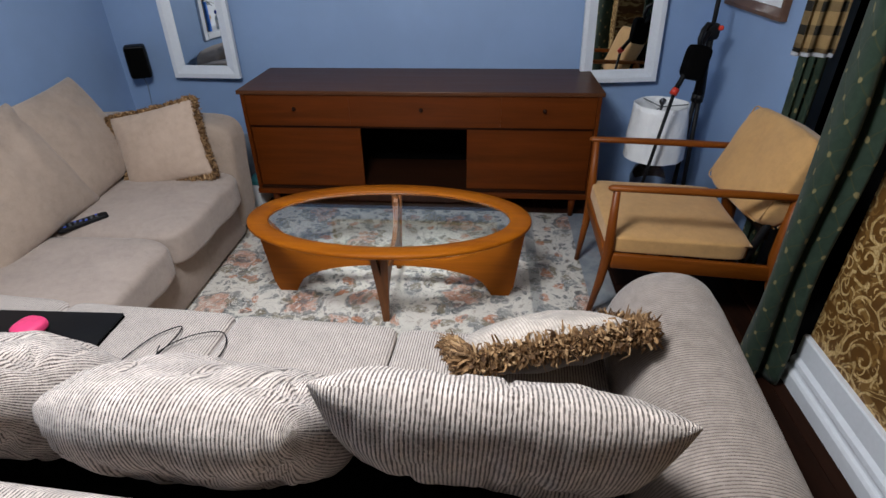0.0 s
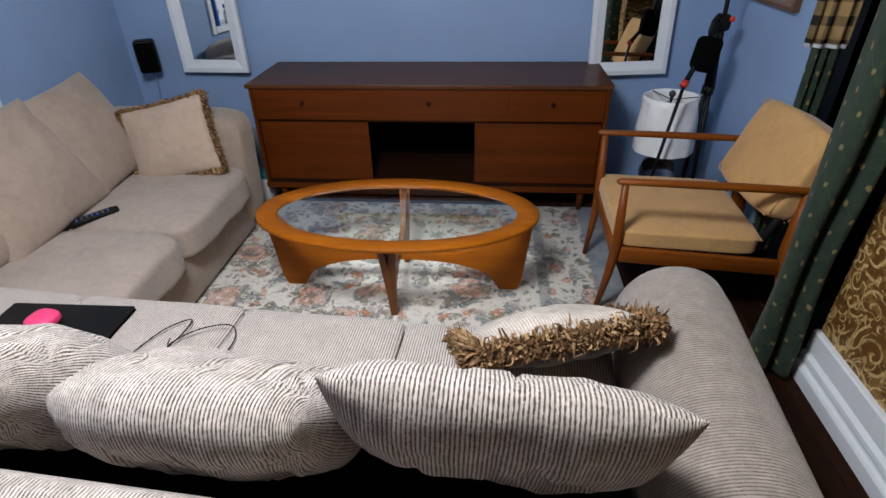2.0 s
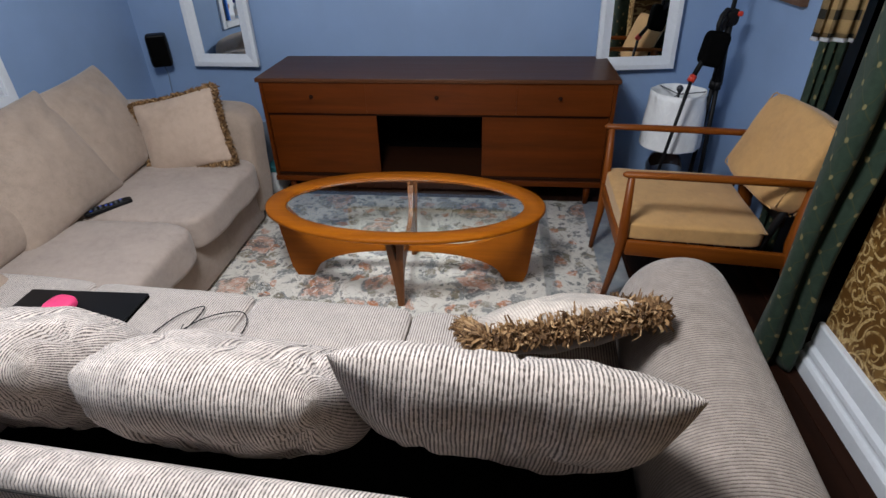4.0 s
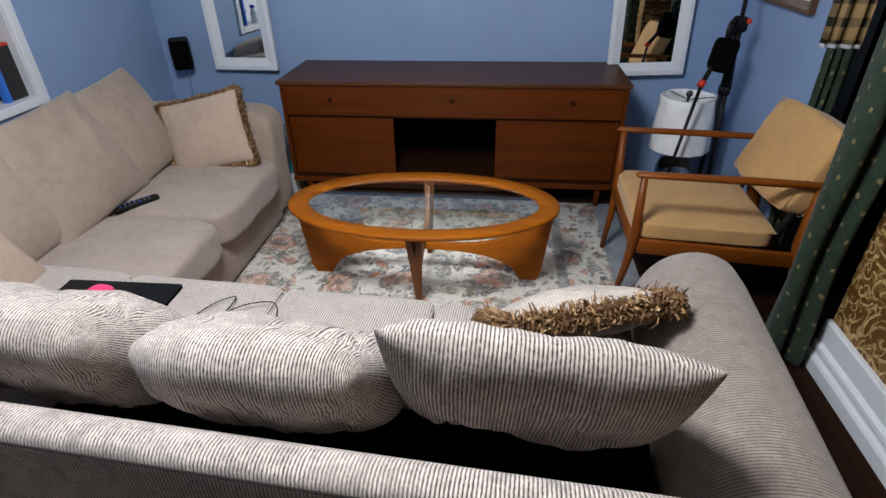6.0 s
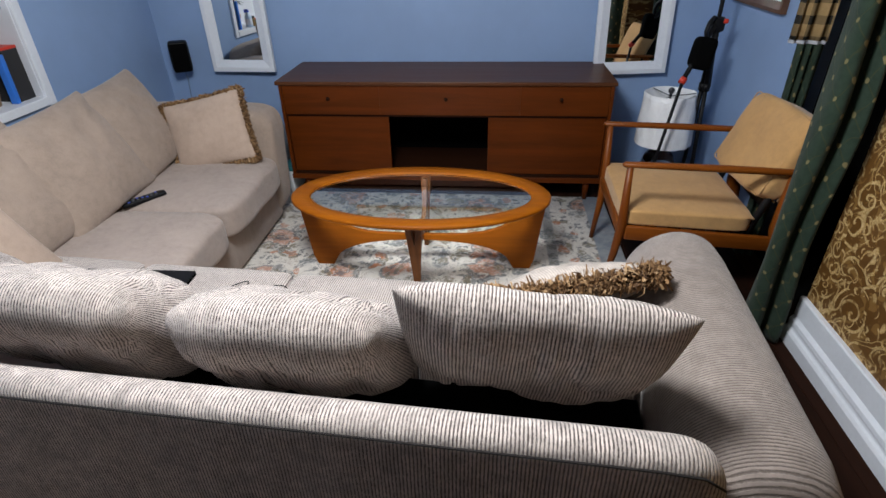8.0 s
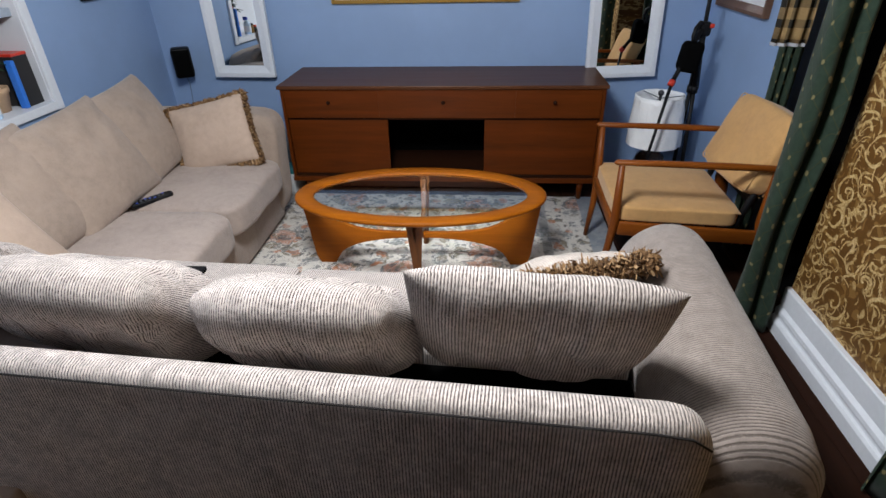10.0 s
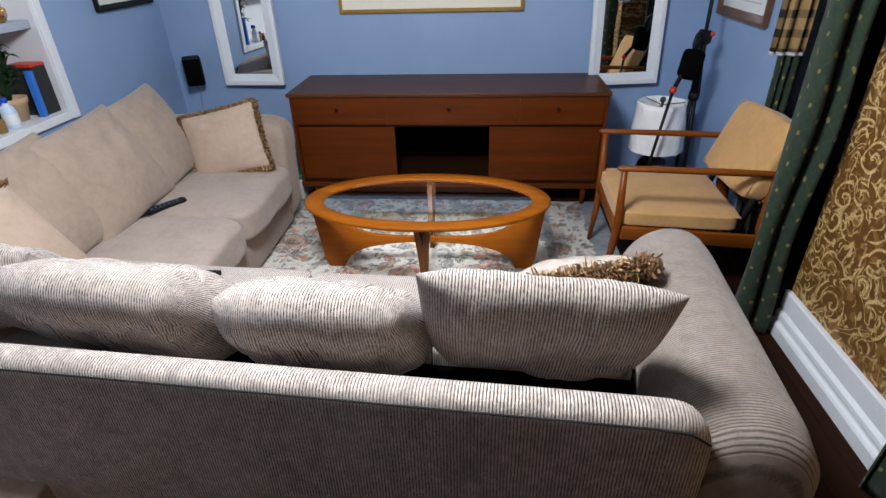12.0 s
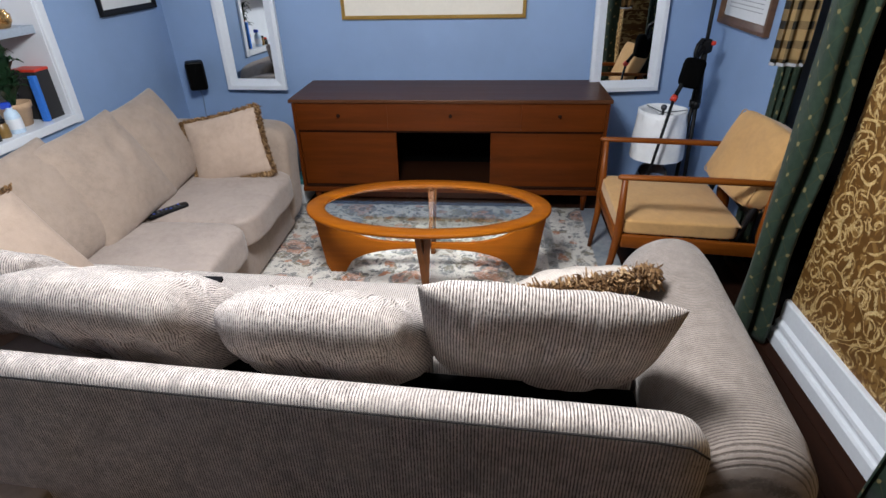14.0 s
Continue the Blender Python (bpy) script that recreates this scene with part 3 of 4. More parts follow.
# the east side: blue wall, dark doorway behind the curtain, papered wall
DY0, DY1 = 1.87, 2.62
east = box(WR, WR + 0.12, DY1, WY, 0, TOP)
box(WR, WR + 0.12, DY0, DY1, 2.1, TOP, bm=east)
tagged(part("wall_east", east, BLUE, smooth=False), "blue painted wall beside the armchair", "wall", kind="structure")
# Added backing walls; their near-black colour holds the shade of the doorway.
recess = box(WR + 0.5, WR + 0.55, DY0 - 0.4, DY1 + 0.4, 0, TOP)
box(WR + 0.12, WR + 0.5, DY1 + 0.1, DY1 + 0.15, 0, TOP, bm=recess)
tagged(part("wall_recess", recess, DARK, smooth=False), "backing coloured black for the unlit space behind the curtain", "wall", kind="structure")
tagged(part("wall_papered", box(WG, WR + 0.55, NEAR, 1.862, 0, TOP, 0.003, 1), PAPERGOLD, smooth=False), "wall covered in brown paper with gold scrolls", "wall", kind="structure")


def baseboard_profile(y0, y1):
    """A tall moulded board: plain face above, two rolls and a plinth below."""
    prof = [(0, 0), (-0.046, 0), (-0.046, 0.055), (-0.040, 0.066), (-0.032, 0.072), (-0.030, 0.080), (-0.034, 0.092), (-0.032, 0.108), (-0.022, 0.118), (-0.018, 0.122), (-0.018, 0.126), (-0.022, 0.130), (-0.022, 0.208), (-0.018, 0.214), (0, 0.214)]
    bm = bmesh.new()
    rows = [[bm.verts.new((x, y, z)) for x, z in prof] for y in (y0, y1)]
    for k in range(len(prof)):
        bm.faces.new((rows[0][k], rows[0][(k + 1) % len(prof)], rows[1][(k + 1) % len(prof)], rows[1][k]))
    bm.faces.new(rows[0])
    bm.faces.new(rows[1][::-1])
    bmesh.ops.recalc_face_normals(bm, faces=bm.faces[:])
    return bm


tagged(part("baseboard", baseboard_profile(1.085, 1.865), WHITE, m=pose(WG, 0, 0), smooth=False), "tall white moulded baseboard with scuffs", "baseboard", kind="structure")

# ---- rug ----
rug = part("rug", box(-1.33, 1.38, -0.98, 0.90, 0, 0.009, 0.003, 1), RUG, m=pose(-0.53, 2.30, 0.001))
tagged(rug, "faded floral rug in cream, grey-blue and rose", "rug")

# ---- sideboard ----


def sideboard():
    L = 2.008
    sb = thing("sideboard", "long dark walnut sideboard with sliding doors", "sideboard", pose(-1.187, 3.146, 0))
    D, Z0, ZD, ZT = 0.535, 0.15, 0.548, 0.742
    part("top", box(-0.016, L + 0.013, -0.012, D + 0.01, ZT, 0.765, 0.004), WALNUT, sb, "dark polished walnut top", smooth=False)
    for x in (0, L - 0.02):
        part("side_panel", box(x, x + 0.02, 0.0, D, Z0, ZT), FRONTV, sb, smooth=False)
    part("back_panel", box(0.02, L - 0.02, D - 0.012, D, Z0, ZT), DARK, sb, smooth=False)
    part("bottom_panel", box(0.02, L - 0.02, 0.004, D - 0.012, Z0 + 0.002, Z0 + 0.03), DEEP, sb, "wooden floor of the compartment, coloured dark for its shade", smooth=False)
    part("bottom_rail", box(-0.004, L + 0.004, -0.010, 0.012, Z0 - 0.018, Z0 + 0.014, 0.004), FRONT, sb, "narrow paler front rail", smooth=False)
    part("middle_rail", box(0.02, L - 0.02, 0.014, D - 0.02, ZD, ZD + 0.014), DEEP, sb, "rail above the doors, coloured dark as a shadow line", smooth=False)
    HL, HR = 0.665, 1.282
    part("door", box(0.022, HL, 0.020, 0.038, Z0 + 0.03, ZD - 0.001, 0.002), FRONT, sb, "closed sliding door", smooth=False)
    part("door", box(HR, L - 0.022, 0.020, 0.038, Z0 + 0.03, ZD - 0.001, 0.002), FRONT, sb, "closed sliding door", smooth=False)
    part("compartment", box(HL - 0.04, HR + 0.04, 0.47, 0.48, Z0 + 0.032, ZD - 0.002), DARK, sb, "back of the open compartment, coloured black for its shade", smooth=False)
    edges = [0.022, 0.618, 1.470, L - 0.022]
    for a, b in zip(edges, edges[1:]):
        d = part("drawer", box(a + 0.0003, b - 0.0003, 0.001, 0.02, ZD + 0.015, ZT - 0.003, 0.0004), FRONT, sb, smooth=False)
        k = lathe([(0.0, -0.003), (0.010, -0.003), (0.012, 0.0), (0.009, 0.003), (0.005, 0.004), (0.004, 0.011), (0.007, 0.014), (0.007, 0.018), (0.0, 0.020)], 20)
        part("knob", k, DEEP, d, "small dark metal drawer knob", m=pose((a + b) / 2 - 0.02, -0.001, 0.660, 90))
    for x in (0.09, L - 0.09):
        for y in (0.03, D - 0.05):
            part("leg", sweep([(x, y, 0.0), (x, y, 0.075), (x, y, Z0 - 0.004)], [0.014, 0.019, 0.024], 12), FRONTV, sb)
    return sb


sideboard()

# ---- coffee table ----


def ellipse_ring(a0, b0, a1, b1, z0, z1, n=96, r=0.006):
    """A flat oval ring with eased edges."""
    bm = bmesh.new()
    loops = []
    for (a, b, z) in ((a1, b1, z0 + r), (a1 + r, b1 + r, z0), (a0 - 2 * r, b0 - 2 * r, z0), (a0, b0, z0 + 1.6 * r), (a0, b0, z1 - r), (a0 - r, b0 - r, z1), (a1 + r, b1 + r, z1), (a1, b1, z1 - r)):
        loops.append([bm.verts.new((a * math.cos(2 * math.pi * k / n), b * math.sin(2 * math.pi * k / n), z)) for k in range(n)])
    for i in range(len(loops)):
        p, q = loops[i], loops[(i + 1) % len(loops)]
        for k in range(n):
            bm.faces.new((p[k], p[(k + 1) % n], q[(k + 1) % n], q[k]))
    bmesh.ops.recalc_face_normals(bm, faces=bm.faces[:])
    return bm


def boomerang(foot_in, foot_out, top_out, top_in, ztop, arch, dip, n=16):
    """Outline of a leg board: splayed feet, a low arch below and a top edge that sweeps down to the middle."""
    half = [(foot_in, 0.0), (foot_out - 0.006, 0.0), (foot_out, 0.006), (foot_out + (top_out - foot_out) * 0.45, ztop * 0.5), (top_out, ztop), (top_in, ztop)]
    for k in range(1, n + 1):
        f = 1 - k / n
        half.append((top_in * f, dip + (ztop - dip) * f ** 4.2))
    low = []
    for k in range(1, n):
        a = k / n * math.pi / 2
        low.append((foot_in * math.cos(a) ** 0.9, arch * math.sin(a) ** 0.8))
    left = [(-x, z) for x, z in half[-2::-1]]
    return half + left + [(-x, z) for x, z in low] + [(0.0, arch)] + low[::-1]


def board(points, thick):
    """Such an outline made solid; cut into a strip of quads from its upper and lower edge."""
    bm = bmesh.new()
    n = 60
    xs = [-1 + 2 * k / n for k in range(n + 1)]
    span = max(abs(x) for x, z in points)
    rows = []
    edges = list(zip(points, points[1:] + points[:1]))
    for u in xs:
        x = u * span * 0.9995
        zs = []
        for (xa, za), (xb, zb) in edges:
            if min(xa, xb) <= x <= max(xa, xb) and abs(xb - xa) > 1e-9:
                zs.append(za + (zb - za) * (x - xa) / (xb - xa))
        lo, hi = min(zs), max(zs)
        rows.append([bm.verts.new((x, y, z)) for y, z in ((-thick / 2, lo), (-thick / 2, hi), (thick / 2, hi), (thick / 2, lo))])
    for p, q in zip(rows, rows[1:]):
        for k in range(4):
            bm.faces.new((p[k], p[(k + 1) % 4], q[(k + 1) % 4], q[k]))
    bm.faces.new(rows[0])
    bm.faces.new(rows[-1])
    bmesh.ops.recalc_face_normals(bm, faces=bm.faces[:])
    return bm


def fork_leg(side):
    """A narrow leg of two blades that part in a V below the rim."""
    bm = bmesh.new()
    for s in (-1, 1):
        rows = []
        for f in (0.0, 0.25, 0.5, 0.70, 0.82, 0.92, 1.0):
            z = 0.390 * f
            inner = 0.0 if f < 0.70 else (0.016 if side < 0 else 0.004) * ((f - 0.70) / 0.30) ** 1.3
            outer = 0.014 + (0.026 if side < 0 else 0.012) * f ** 1.2
            y = side * (0.222 + 0.062 * f ** 1.2)
            rows.append([bm.verts.new((s * x, y + o, z)) for x, o in ((inner, -0.013), (outer, -0.010), (outer, 0.010), (inner, 0.013))])
        for p, q in zip(rows, rows[1:]):
            for k in range(4):
                bm.faces.new((p[k], p[(k + 1) % 4], q[(k + 1) % 4], q[k]))
        bm.faces.new(rows[0])
        bm.faces.new(rows[-1])
    bmesh.ops.recalc_face_normals(bm, faces=bm.faces[:])
    return bm


def coffee_table():
    tb = thing("coffee_table", "oval teak coffee table with an inset glass top", "table", pose(-0.228, 2.325, 0.010, 0, 0, 0.8))
    part("rim", ellipse_ring(0.640, 0.340, 0.545, 0.262, 0.392, 0.418), TEAK, tb, "wide orange-brown teak rim")
    n, bm = 96, bmesh.new()
    bmesh.ops.create_circle(bm, cap_ends=True, segments=n, radius=1)
    for v in bm.verts:
        v.co = Vector((v.co.x * 0.544, v.co.y * 0.261, 0.406))
    bmesh.ops.solidify(bm, geom=bm.faces[:], thickness=0.006)
    pane = part("glass_top", bm, GLASS, tb, "clear glass pane", smooth=False)
    pane.visible_shadow = False
    part("long_board", board(boomerang(0.462, 0.575, 0.622, 0.565, 0.390, 0.160, 0.190), 0.024), TEAKA, tb, "long teak leg board cut into an arch", smooth=False)
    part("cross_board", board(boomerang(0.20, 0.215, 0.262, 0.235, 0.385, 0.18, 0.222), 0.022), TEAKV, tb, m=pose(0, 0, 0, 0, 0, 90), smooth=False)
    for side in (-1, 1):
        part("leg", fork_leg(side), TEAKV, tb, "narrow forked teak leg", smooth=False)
    return tb


coffee_table()

# ---- armchair ----


def armchair():
    ch = thing("armchair", "low teak armchair with tan fabric cushions", "armchair", pose(0.70, 2.44, 0.010, 0, 0, -1.5))
    W = 0.275
    for s in (-1, 1):
        part("arm_rest", sweep([(-0.012, s * W, 0.650), (0.0, s * W, 0.650), (0.2, s * W, 0.646), (0.45, s * W, 0.640), (0.74, s * W, 0.630), (0.76, s * W, 0.629)], [0.008, 0.017, 0.019, 0.021, 0.019, 0.01], 12, squash=0.75), CHAIRWOOD, ch, "rounded teak arm rest")
        part("front_leg", sweep([(-0.005, s * (W - 0.045), 0.0), (0.02, s * (W - 0.025), 0.20), (0.03, s * (W - 0.008), 0.36), (0.022, s * W, 0.645)], [0.012, 0.018, 0.022, 0.014], 12), CHAIRWOODV, ch)
        part("back_leg", sweep([(0.78, s * W, 0.0), (0.72, s * W, 0.22), (0.70, s * W, 0.36), (0.70, s * W, 0.63)], [0.016, 0.030, 0.036, 0.028], 12), CHAIRWOODV, ch)
        part("side_rail", box(0.03, 0.70, s * W - 0.012, s * W + 0.012, 0.275, 0.345, 0.006), CHAIRWOOD, ch, m=pose(0, 0, 0.012, 0, 3.0))
        part("back_post", sweep([(0.575, s * 0.235, 0.26), (0.63, s * 0.235, 0.46), (0.70, s * 0.235, 0.70)], [0.015, 0.016, 0.012], 10), BLACK, ch, "black painted back post")
    part("front_rail", box(0.012, 0.034, -W + 0.01, W - 0.01, 0.300, 0.360, 0.006), CHAIRWOOD, ch)
    for z, x in ((0.44, 0.650), (0.56, 0.690), (0.68, 0.725)):
        part("back_slat", box(x - 0.006, x + 0.006, -0.235, 0.235, z - 0.02, z + 0.02, 0.004), BLACK, ch)
    for k in range(5):
        x = 0.10 + 0.11 * k
        part("strap", box(x, x + 0.045, -W + 0.012, W - 0.012, 0.318 - 0.05 * x, 0.322 - 0.05 * x), GREYBLUE, ch, "grey-blue webbing strap", smooth=False)
    seat = part("seat_cushion", soft(0.575, 0.585, 0.080, 12, 22, 0.003, 0.010), TAN, ch, "tan seat cushion with piped edge", m=pose(0.312, 0.020, 0.382, 0, 2.0))
    part("piping", sweep([(0.279 * sx, 0.284 * sy, 0.030) for sx, sy in ((-1, -1), (0, -1.0), (1, -1), (1, 0), (1, 1), (0, 1), (-1, 1), (-1, 0), (-1, -0.98))], 0.004, 6), TAN, seat)
    back = part("back_cushion", soft(0.125, 0.52, 0.385, 5.5, 22, 0.006), TAN, ch, "loose tan back cushion", m=pose(0.672, -0.010, 0.656, 0, 22.0, 4.0))
    for x in (-0.047, 0.047):
        part("piping", sweep([(x, 0.240 * sy, 0.176 * sz) for sy, sz in ((-1, -0.94), (-1, 0), (-1, 0.94), (-0.95, 1), (0, 1), (0.95, 1), (1, 0.94), (1, 0), (1, -0.94), (0.95, -1), (0, -1), (-0.95, -1))], 0.003, 6), TAN, back)
    return ch


GREYBLUE = fabric("grey_blue_webbing", (0.16, 0.22, 0.30), 200, 0.1)
armchair()

# ---- near sofa ----
NS = pose(0.49, 0.535, 0, 0, 0, -3.6)


def near_sofa():
    so = thing("sofa", "beige ribbed corduroy sectional sofa with rolled arm", "sofa", NS)
    X0 = -2.55
    # the back: a thin upright slab with a rounded top that turns down at its end
    prof = [(0.09, 0.03), (0.072, 0.06), (0.068, 0.36), (0.072, 0.645), (0.074, 0.690), (0.080, 0.712), (0.094, 0.724), (0.118, 0.728), (0.142, 0.722), (0.162, 0.704), (0.172, 0.675), (0.190, 0.55), (0.215, 0.42), (0.24, 0.40), (0.24, 0.03)]
    bm = bmesh.new()
    stations = [(X0, 0.0)] + [(-1.9 + 0.1 * k, 0.0) for k in range(19)] + [(-0.027 + 0.02 * k, ((k + 0.4) / 5.5) ** 3 * 0.075) for k in range(6)]
    rows = []
    for x, drop in stations:
        rows.append([bm.verts.new((x, 0.17 + (y - 0.17) * (1 - drop * 2.5), z - (drop if z > 0.6 else 0))) for y, z in prof])
    for a, b in zip(rows, rows[1:]):
        for k in range(len(prof) - 1):
            bm.faces.new((a[k], b[k], b[k + 1], a[k + 1]))
    bm.faces.new(rows[0])
    bm.faces.new(rows[-1][::-1])
    bmesh.ops.recalc_face_normals(bm, faces=bm.faces[:])
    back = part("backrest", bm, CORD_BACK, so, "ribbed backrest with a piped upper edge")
    part("piping", sweep([(X0 + 0.02, 0.072, 0.703), (-1.0, 0.071, 0.703), (-0.055, 0.071, 0.702), (0.020, 0.074, 0.692), (0.063, 0.080, 0.658)], 0.0026, 8), PIPING, back)
    part("base", box(X0, 0.06, 0.54, 0.93, 0.05, 0.27, 0.02), CORD_SEAT, so)
    # Added deck; its black colour stands in for deep shade behind the cushions.
    part("deck", box(X0, 0.02, 0.245, 0.535, 0.05, 0.40), DARK, so, "deck behind the seat cushions, coloured black for the gap's shade", smooth=False)
    # the arm: a rolled form, swept along its length
    arm = bmesh.new()
    rows = []
    n = 26
    for y, k, dz in ((0.125, 0.62, -0.10), (0.135, 0.84, -0.035), (0.165, 0.96, -0.008), (0.24, 1.0, 0.0), (0.5, 1.0, 0.0), (0.75, 1.0, 0.0), (0.98, 1.0, 0.0), (1.06, 0.99, -0.006), (1.10, 0.95, -0.025), (1.118, 0.86, -0.06), (1.122, 0.70, -0.11)):
        cx, hw = 0.201, 0.173 * k
        ring = [(cx - hw * 0.86, 0.04), (cx - hw * 0.90, 0.28)]
        for a in range(n + 1):
            t = math.pi - math.pi * a / n
            ring.append((cx + hw * math.copysign(abs(math.cos(t)) ** 0.95, math.cos(t)), 0.44 + dz + (0.205 + 0.022 * y) * k * max(0.0, math.sin(t)) ** 0.95))
        ring += [(cx + hw * 0.86, 0.32), (cx + hw * 0.80, 0.04)]
        rows.append([arm.verts.new((x, y, z)) for x, z in ring])
    for a, b in zip(rows, rows[1:]):
        for k in range(len(a) - 1):
            arm.faces.new((a[k], b[k], b[k + 1], a[k + 1]))
    arm.faces.new(rows[0])
    arm.faces.new(rows[-1][::-1])
    bmesh.ops.recalc_face_normals(arm, faces=arm.faces[:])
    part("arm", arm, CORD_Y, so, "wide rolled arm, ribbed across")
    edges = [0.02, -0.612, -1.153, -1.752, -2.52]
    for b, a in zip(edges, edges[1:]):
        part("seat_cushion", soft(b - a - 0.002, 0.43, 0.19, 16, 24, 0.004, 0.008), CORD_SEAT, so, m=pose((a + b) / 2, 0.75, 0.362))
    for x in (-2.4, -0.1):
        for y in (0.1, 0.85):
            part("foot", sweep([(x, y, 0), (x, y, 0.06)], 0.022, 10), BLACK, so)
    return so


near_sofa()


def plump_cushion(w, h, t, ears, seed, dimples=(), front=0.62, low=0.13, n=84):
    """A soft filled cushion: rounded below, with drawn-out or pushed-in upper corners (left, right), and gathered dimples."""
    bm = bmesh.new()
    uv = bm.loops.layers.uv.new("UVMap")
    keep = {}

    def around(side):
        """Length along the cloth from the middle to each column, so that the ribs stay evenly spaced round the ends."""
        pts = []
        for i in range(n + 1):
            u = math.sin((-1 + 2 * i / n) * math.pi / 2)
            pts.append((w / 2 * u, t / 2 * max(0.0, 1 - abs(u) ** 4.5) ** 0.46 * (front if side else 1.0)))
        run = [0.0]
        for p, q in zip(pts, pts[1:]):
            run.append(run[-1] + math.dist(p, q))
        return [r - run[n // 2] for r in run]

    rows = (around(0), around(1))

    def place(s, i, j):
        border = i in (0, n) or j in (0, n)
        key = (0 if border else s, i, j)
        if key in keep:
            return keep[key]
        sign = (-1, 1)[s]
        u, v = math.sin((-1 + 2 * i / n) * math.pi / 2), math.sin((-1 + 2 * j / n) * math.pi / 2)
        ear = ears[0] if u < 0 else ears[1]
        corner = u * u * v * v
        cut = low if v < 0 else 0.10 - ear
        x = w / 2 * u * (1 - cut * corner + 0.025 * (1 - v * v))
        z = h / 2 * v * (1 - cut * corner - (0.05 * (1 - u * u) if v < 0 else 0.0)) + h * 0.02 * (1 - u * u) * max(0.0, v)
        f = (max(0.0, 1 - abs(u) ** 4.5) * max(0.0, 1 - abs(v) ** 2.3)) ** 0.46 * (1 - 0.14 * v)
        rim = min(1.0, 2.4 * max(0.0, 1 - max(abs(u), abs(v))))
        y = t / 2 * f * (front if s else 1.0)
        lump = noise.noise(Vector((u * 2.1 + seed * 7.1, v * 1.7, sign * 3.3 + seed))) * 0.020 + noise.noise(Vector((u * 6 + seed, v * 4, sign))) * 0.008
        fold = abs(noise.noise(Vector((u * 3.6 + seed * 3.7, v * 1.1 + seed, sign * 5.1))))
        y += rim * (lump - 0.012 * max(0.0, 1 - fold * 7) ** 2)
        for du, dv, deep, wide in dimples:
            d = math.hypot(u - du, (v - dv) * 0.8)
            y -= rim * deep * math.exp(-(d / wide) ** 2)
            y += rim * deep * 0.30 * math.sin(9 * math.atan2(v - dv, u - du)) * math.exp(-((d - wide * 1.1) / wide) ** 2)
        keep[key] = bm.verts.new((x, 0 if border else sign * y, z))
        return keep[key]

    for s in (0, 1):
        for j in range(n):
            for i in range(n):
                at = [(i, j), (i + 1, j), (i + 1, j + 1), (i, j + 1)]
                face = bm.faces.new([place(s, *p) for p in (at if s == 0 else at[::-1])])
                for loop, (a, b) in zip(face.loops, at if s == 0 else at[::-1]):
                    loop[uv].uv = (rows[s][a], h / 2 * math.sin((-1 + 2 * b / n) * math.pi / 2))
    bmesh.ops.recalc_face_normals(bm, faces=bm.faces[:])
    return bm


def back_cushion(label, w, h, t, m, ears, seed, dimples=(), front=0.62, low=0.13):
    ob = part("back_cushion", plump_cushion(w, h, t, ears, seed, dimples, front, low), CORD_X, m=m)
    return tagged(ob, label, "cushion", "loose back cushions of the sofa")


back_cushion("plump ribbed beige back cushion with pointed corners", 0.585, 0.500, 0.238, pose(0.221, 0.945, 0.712, 34, 2.5, -2.5), (0.12, 0.12), 1, (), 0.62, 0.07)
back_cushion("slumped ribbed beige back cushion with a gathered corner", 0.548, 0.50, 0.262, pose(-0.338, 0.968, 0.666, 42, -1.0, -3.5), (-0.02, -0.03), 2, ((0.86, 0.66, 0.035, 0.14), (-0.95, 0.75, 0.03, 0.12)), 0.85)
back_cushion("slumped ribbed beige back cushion with dark creases", 0.605, 0.51, 0.275, pose(-0.930, 1.005, 0.680, 42, 1.0, -4.0), (0.05, -0.02), 3, ((0.92, 0.60, 0.040, 0.14), (-0.80, 0.75, 0.02, 0.2)), 0.90)
back_cushion("ribbed beige back cushion turned into the corner", 0.50, 0.50, 0.26, pose(-1.465, 1.13, 0.67, 38, 2, 6), (0.0, 0.08), 4)


def fringed_pillow(name, label, w, h, t, m, material, seed, count, length=0.035, sides="lrtb", backing=None, hang=0.8):
    p = thing(name, label, "pillow", m)
    cover = part("cover", pillow(w, h, t, 0.06, 0.40, 36, 0.006, seed), [material, backing or material], p)
    for face in cover.data.polygons:
        face.material_index = 1 if face.center.y < 0 else 0
    tagged(part("fringe", fringe(w, h, 0.06, count // 2, length, seed, sides, hang), FRINGE, p, "shaggy brown yarn fringe", smooth=False), kind="stuff")
    return p


fringed_pillow("throw_pillow", "cream ribbed throw pillow with shaggy brown fringe", 0.44, 0.36, 0.15, pose(0.362, 1.345, 0.582, 53, -3, 14), CREAMP, 5, 800, 0.050, "lrt", LEOPARD)

# ---- left sofa ----


